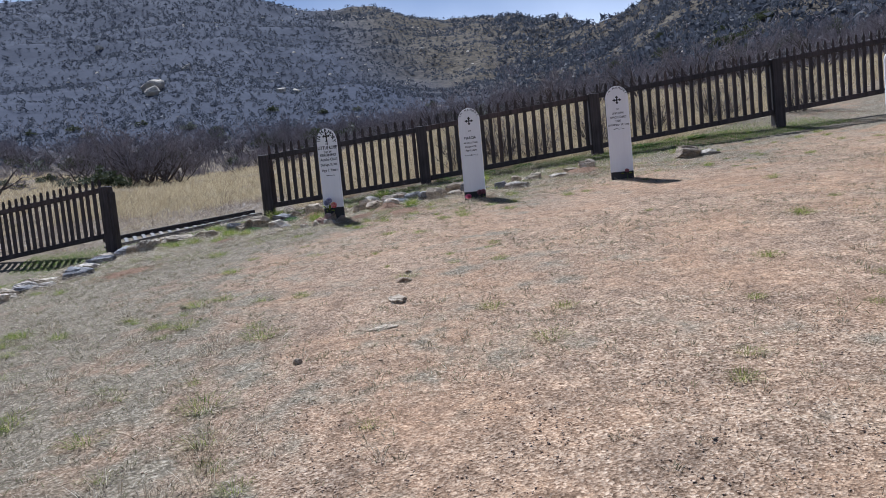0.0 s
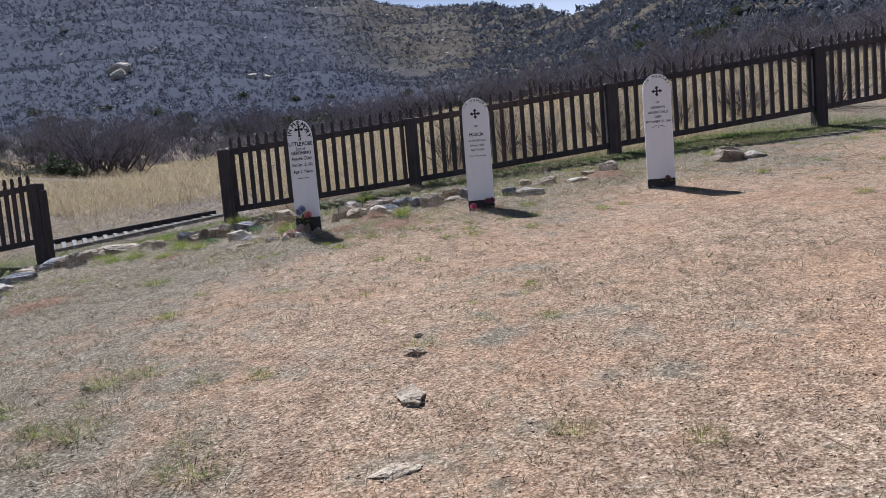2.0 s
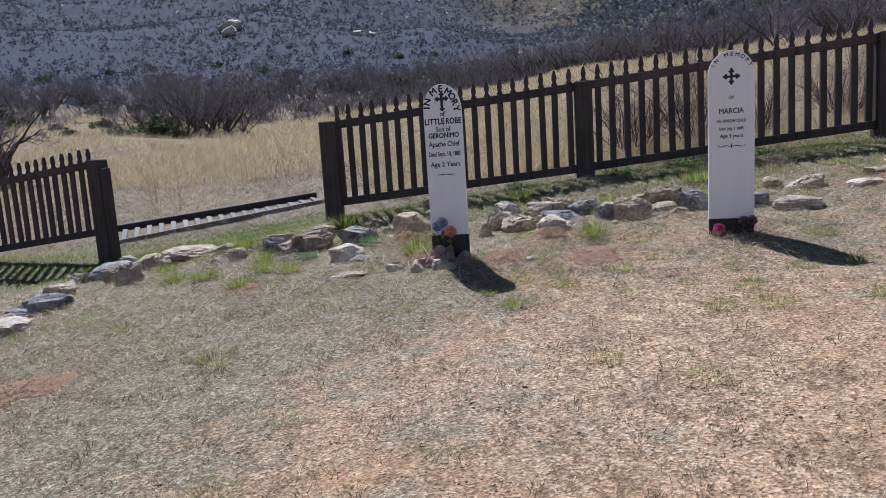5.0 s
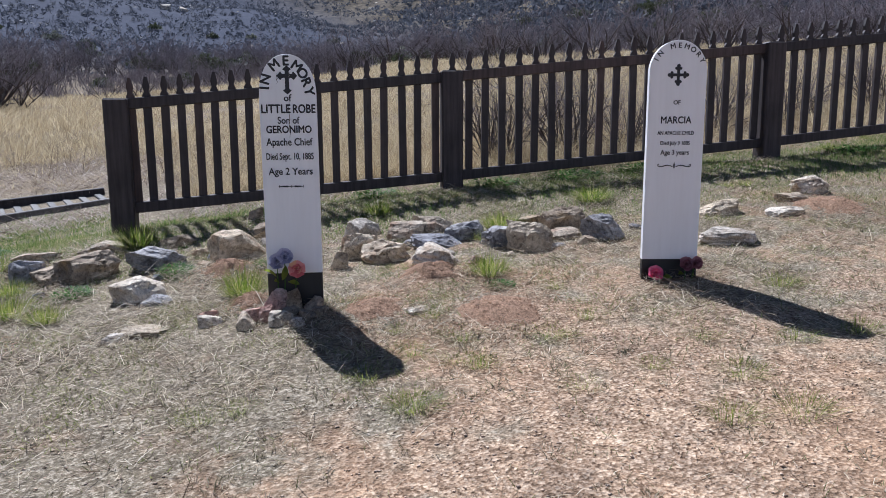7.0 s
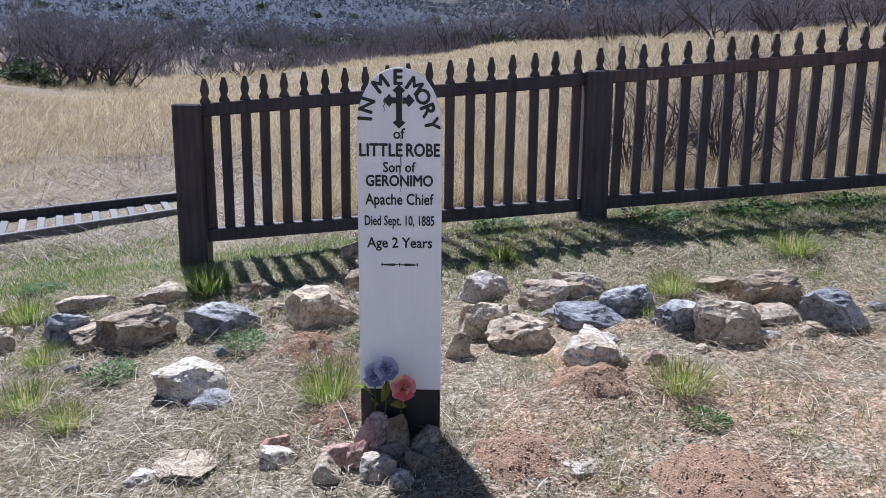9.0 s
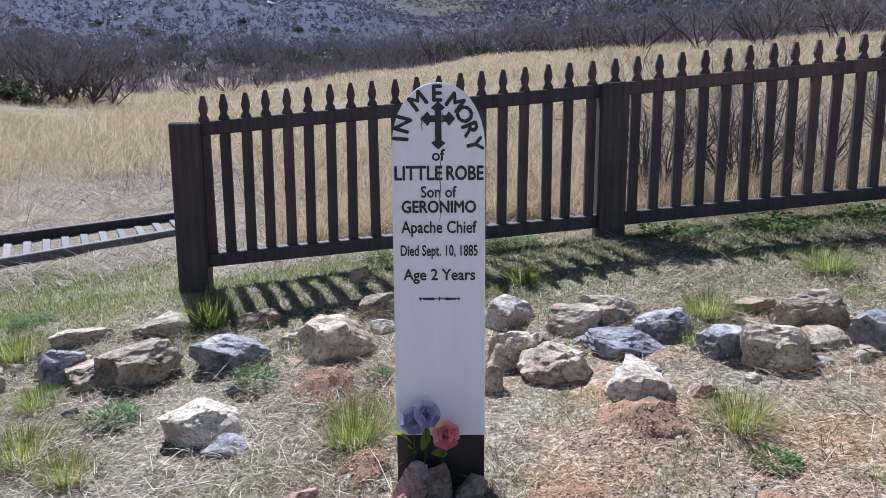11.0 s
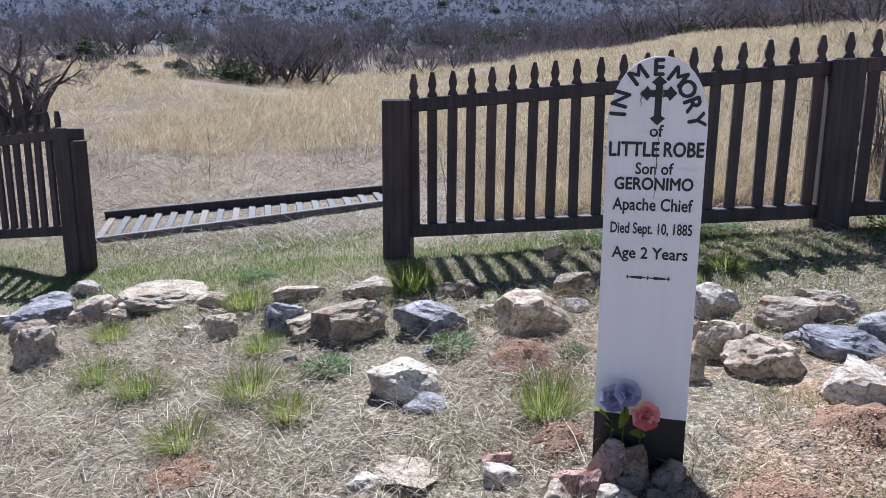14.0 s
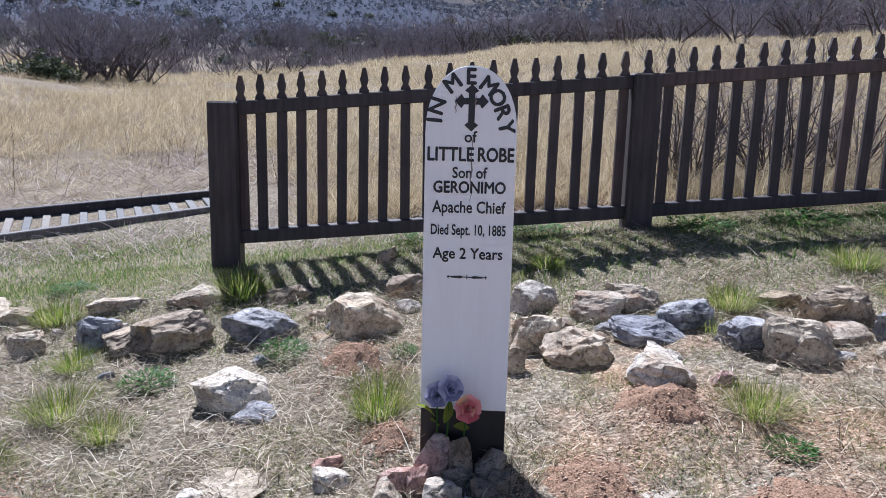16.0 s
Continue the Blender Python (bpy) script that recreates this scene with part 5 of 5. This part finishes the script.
# ---- bare shrubs and trees ----
def branch(sh, tw, p, d, ln, rad, level, rnd, droop, top):
    """A crooked limb that splits; thick ones go into sh, thin ones into tw."""
    pts, rr = [p.copy()], [rad]
    n = 4 if level < 2 else 3
    for i in range(n):
        d = (d + Vector((rnd.uniform(-1, 1), rnd.uniform(-1, 1), rnd.uniform(-0.6, 0.8))) * 0.28 + Vector((0, 0, droop * (level > 1)))).normalized()
        p = p + d * ln / n
        pts.append(p.copy())
        rr.append(rad * (1 - 0.55 * (i + 1) / n))
    (sh if level < 2 else tw).tube(pts, rr, 5 if level < 2 else 3)
    if level >= top:
        return
    for _ in range(rnd.randint(3, 4) if level < top - 1 else rnd.randint(4, 6)):
        k = rnd.randint(1, n)
        q = (Vector((rnd.uniform(-1, 1), rnd.uniform(-1, 1), rnd.uniform(-0.35, 0.9))).normalized() + d * 0.9).normalized()
        branch(sh, tw, pts[k], q, ln * rnd.uniform(0.45, 0.72), max(rr[k] * 0.62, 0.0065 if top > 2 else 0.003), level + 1, rnd, droop, top)


def shrub_meshes(seed, stems, height, rad, tilt, top=3, droop=0.0):
    rnd = random.Random(seed)
    sh, tw = Shape(), Shape()
    for i in range(stems):
        a = 6.283 * i / stems + rnd.uniform(-0.5, 0.5)
        d = Vector((math.cos(a) * tilt, math.sin(a) * tilt, 1)).normalized()
        branch(sh, tw, Vector((0.12 * math.cos(a), 0.12 * math.sin(a), -0.15)), d, height * rnd.uniform(0.5, 0.68), rad * rnd.uniform(0.7, 1.1), 0, rnd, droop, top)
    return sh.mesh("trunk", M_BARK), tw.mesh("twigs", M_TWIG)


def shrub_thing(name, meshes, label, category, group, m):
    ob = new(name)
    ob.matrix_world = m
    tagged(ob, label, category, group)
    part("trunk", meshes[0], ob)
    tagged(part("crown", meshes[1], ob), kind="stuff")
    return ob


SHRUBS = [shrub_meshes(100 + i, 5 + i % 3, 2.3, 0.045, 0.75) for i in range(5)]
first = [None] * 5
rnd = random.Random(21)


def put_shrub(i, az, r, size, flat=1.0):
    x, y = polar(az, r)
    m = pose(x, y, land_z(x, y) - 0.05, 0, 0, rnd.uniform(0, 360)) @ Matrix.Diagonal((size, size, size * flat, 1))
    if first[i] is None:
        first[i] = shrub_thing("mesquite_shrub", SHRUBS[i], "leafless grey-brown thorny shrub in the brush belt", "shrub", "bare shrubs", m)
        first[i].scale = (size, size, size * flat)
    else:
        ob = copy_thing(first[i], Matrix.Identity(4))
        ob.matrix_basis = m


for k, (az, r, size) in enumerate([(-14.2, 32.5, 0.9), (-12.6, 33, 1.1), (-11.2, 33.5, 1.0), (-9.8, 34, 0.75), (-16.2, 34, 0.8), (-18.0, 34.5, 0.65), (-13.4, 36, 1.15), (-11.6, 36, 1.1),  (-4.0, 40, 0.6), (-1.5, 41, 0.75), (0.8, 43, 0.75), (26, 40, 1.25), (29.5, 42, 1.3), (34, 39, 1.35), (38, 40, 1.4), (23.5, 44, 1.0), (43, 38, 1.3), (48, 38, 1.2),
                                   (-24, 62, 1.2), (-19, 66, 1.1)]):
    put_shrub(k % 5, az, r, size * (1.45 if k < 8 else 1.2))
for _ in range(330):
    az = rnd.uniform(-38, 58)
    r = rnd.uniform(50, 118) if az < 14 else rnd.uniform(46, 100)
    if az < -13 and r < 56:
        continue
    put_shrub(rnd.randrange(5), az, r, rnd.uniform(1.0, 1.9))

# the old tree beyond the lower fence
big = shrub_meshes(140, 5, 2.7, 0.15, 0.7, 5)
x, y = polar(-30.3, 18.0)
shrub_thing("mesquite_tree", big, "leafless dark old tree with twisted trunk in dry grass", "tree", "", pose(x, y, land_z(x, y) - 0.1, 0, 0, 30))
# the upright bare bush behind the fence
for x, y, s, seed in ((4.55, 14.35, 0.62, 150), (5.35, 14.25, 0.66, 151), (6.1, 14.2, 0.5, 152), (7.6, 14.6, 0.6, 153), (8.8, 14.4, 0.55, 154), (10.2, 14.2, 0.65, 155), (11.6, 13.6, 0.6, 156)):
    sh, tw = shrub_meshes(seed, 30, 2.2, 0.017, 0.55, 2, 0.05)
    shrub_thing("bare_bush", (sh, tw), "leafless bush of thin upright stems behind the fence", "bush", "bushes behind the fence", pose(x, y, land_z(x, y) - 0.03, 0, 0, seed) @ Matrix.Diagonal((s, s, s, 1)))


def brush_belt():
    """Low tangled brush that fills the belt between the shrubs."""
    g = random.Random(17)
    base, tip, wid = [], [], []
    for _ in range(6500):
        az, r = g.uniform(-46, 62), 46 + 85 * g.random() ** 1.2
        x, y = polar(az, r)
        if noise.noise((x * 0.07, y * 0.07, 5)) < (-0.05 if az > -13 else 0.22):
            continue
        z, h = land_z(x, y), g.uniform(0.5, 1.7)
        for _ in range(16):
            a, q, o = g.uniform(0, 6.283), g.random() * 0.5, g.random() * h * 0.7
            base.append((x + q * math.cos(a), y + q * math.sin(a), z - 0.05))
            tip.append((x + (q + o) * math.cos(a), y + (q + o) * math.sin(a), z + h * g.uniform(0.4, 1)))
            wid.append(g.uniform(0.012, 0.04))
    stuff("brush", blades_mesh("brush", np.array(base), np.array(tip), np.array(wid), M_TWIG, 0.05), "grey-brown leafless brush filling the valley edge", "brush")


brush_belt()


# ---- leafy shrubs ----
def leafy_mesh(seed, clumps, leaves, leaf):
    """An uneven crown about two metres across, of leaves in loose clumps, open below."""
    rnd = random.Random(seed)
    sh = Shape()
    for _ in range(clumps):
        a, r = rnd.uniform(0, 6.283), rnd.random() ** 0.5
        c = Vector((r * math.cos(a), r * math.sin(a), 0.25 + rnd.random() * 1.0 * (1.15 - r)))
        s = rnd.uniform(0.16, 0.34)
        for _ in range(leaves):
            d = Vector((rnd.gauss(0, 1), rnd.gauss(0, 1), rnd.gauss(0, 0.8))).normalized()
            p = c + d * s * rnd.random() ** 0.4
            q = (d + Vector((rnd.uniform(-1, 1), rnd.uniform(-1, 1), rnd.uniform(-0.5, 1)))).normalized()
            e = q.orthogonal().normalized() * leaf * 0.5
            sh.add([tuple(p - e), tuple(p + e), tuple(p + q * leaf * 1.6)], [(0, 1, 2)])
    return sh.mesh("crown", M_SHRUB)


LEAFY = [leafy_mesh(200 + i, 34, 42, 0.10) for i in range(3)]
stub = Shape()
for i in range(5):
    a = i * 1.26
    stub.tube([(0, 0, -0.2), (0.25 * math.cos(a), 0.25 * math.sin(a), 0.4), (0.6 * math.cos(a), 0.6 * math.sin(a), 0.9)], [0.06, 0.045, 0.02], 5)
STUB = stub.mesh("trunk", M_BARK)


def leafy(az, r, size, label="dark green leafy shrub on the scrubby slope"):
    x, y = polar(az, r)
    ob = new("green_shrub")
    ob.matrix_world = pose(x, y, land_z(x, y) - 0.05, 0, 0, rnd.uniform(0, 360)) @ Matrix.Diagonal((size, size, size * 0.9, 1))
    tagged(ob, label, "shrub", "green shrubs")
    part("trunk", STUB, ob)
    tagged(part("crown", LEAFY[rnd.randrange(3)], ob), kind="stuff")


leafy(-16.4, 31.5, 1.0, "green leafy bush beside bare shrubs in the field")
leafy(-15.2, 31.0, 0.7, "green leafy bush beside bare shrubs in the field")
for az, r, s in ((-20, 36, 0.55), (-22.5, 33, 0.35), (-19.3, 31, 0.5), (-23, 38, 0.4), (-17, 44, 0.4), (-25, 45, 0.7), (3.5, 75, 2.2), (6, 80, 2.0), (9, 72, 1.6), (-1, 85, 1.8), (-16, 70, 1.5)):
    leafy(az, r, s)
for _ in range(46):
    az = rnd.uniform(22, 56)
    leafy(az, rnd.uniform(70, 230), rnd.uniform(1.2, 2.6))
for _ in range(26):
    leafy(rnd.uniform(-38, 22), rnd.uniform(105, 180), rnd.uniform(0.8, 1.6))
for _ in range(75):
    leafy(rnd.uniform(-40, 52), rnd.uniform(50, 105), rnd.uniform(0.7, 1.6), "olive green shrub among leafless brush")


# ---- scrub and boulders on the hills ----
def hill_scrub(count, az0, az1, big, name, label):
    g = np.random.RandomState(31)
    vs = []
    for _ in range(count):
        az = g.uniform(az0, az1)
        far = float(np.interp(az, (-180, 18, 26, 40, 180), (700, 700, 420, 330, 330)))
        r = 75 + (far - 75) * g.uniform(0, 1) ** 0.85
        x, y = polar(az, r)
        if noise.noise((x * 0.02, y * 0.02, 2)) < g.uniform(-0.7, 0.1):
            continue
        z = land_z(x, y)
        s = big * g.uniform(0.22, 0.6) * (0.85 + r / 330)
        n = 8
        d = g.normal(0, 1, (n, 3))
        d /= np.linalg.norm(d, axis=1)[:, None]
        c = d * s * g.uniform(0.2, 0.75, (n, 1)) * np.array([1, 1, 0.75]) + np.array([x, y, z + s * 0.5])
        e = g.normal(0, 1, (n, 2, 3)) * s * 0.42
        vs.append(np.stack([c, c + e[:, 0], c + e[:, 1]], 1).reshape(-1, 3))
    v = np.concatenate(vs)
    return stuff(name, raw_mesh(name, v, np.arange(len(v)), np.arange(len(v) // 3) * 3, M_HAZY_SCRUB), label, "scrub")


hill_scrub(52000, -48, 66, 1.25, "hill_scrub", "countless scrub bushes dotting the hillsides, leaves tinted haze blue")
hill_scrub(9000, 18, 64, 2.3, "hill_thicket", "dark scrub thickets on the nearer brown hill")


def by_elevation(az, el):
    """The place on the hills that is seen at an azimuth and elevation from the plot."""
    r = 60.0
    while r < 900:
        x, y = polar(az, r)
        if land_z(x, y) > 1.6 + r * math.tan(radians(el)):
            break
        r += 1.5
    return x, y


def hill_boulders():
    g = random.Random(41)
    sh = Shape()
    for _ in range(800):
        az, r = g.uniform(-48, 64), g.uniform(110, 680)
        if az > 20 and r > 330:
            continue
        x, y = polar(az, r)
        if noise.noise((x * 0.012, y * 0.012, 12)) < 0.1:
            continue
        z, s = land_z(x, y), g.uniform(0.3, 1.1) * (0.6 + r / 500)
        v = [(x + s * g.uniform(0.6, 1.2) * a, y + s * g.uniform(0.6, 1.2) * b, z + s * c) for a, b, c in ((1, 0, -.2), (0, 1, -.2), (-1, 0, -.2), (0, -1, -.2), (0.5, -0.4, 0.5), (-0.4, 0.4, 0.55))]
        sh.add(v, [(0, 1, 4), (1, 5, 4), (1, 2, 5), (2, 3, 5), (3, 4, 5), (3, 0, 4)])
    stuff("hill_boulders", sh.mesh("hill_boulders", M_ROCK_PALE), "pale granite boulders scattered over the far slopes", "boulders")


hill_boulders()
for az, el, s in ((-8.7, 9.6, 7.0), (-8.4, 9.9, 4.0), (-8.9, 9.3, 4.5), (-6.2, 11.0, 4.0), (0.6, 9.0, 2.6), (1.8, 8.9, 2.0), (12.0, 11.2, 4.0), (-12, 12.5, 4.0)):
    x, y = by_elevation(az, el)
    me = rock_mesh(int(az * 10 + 400), s * 1.3, s, s * 0.7, M_ROCK_PALE)
    ob = new("outcrop", me)
    ob.matrix_world = pose(x, y, land_z(x, y) - s * 0.15, 20, 0, az * 9)
    tagged(ob, "bright white rock outcrop on the far slope", "outcrop", "white outcrops")
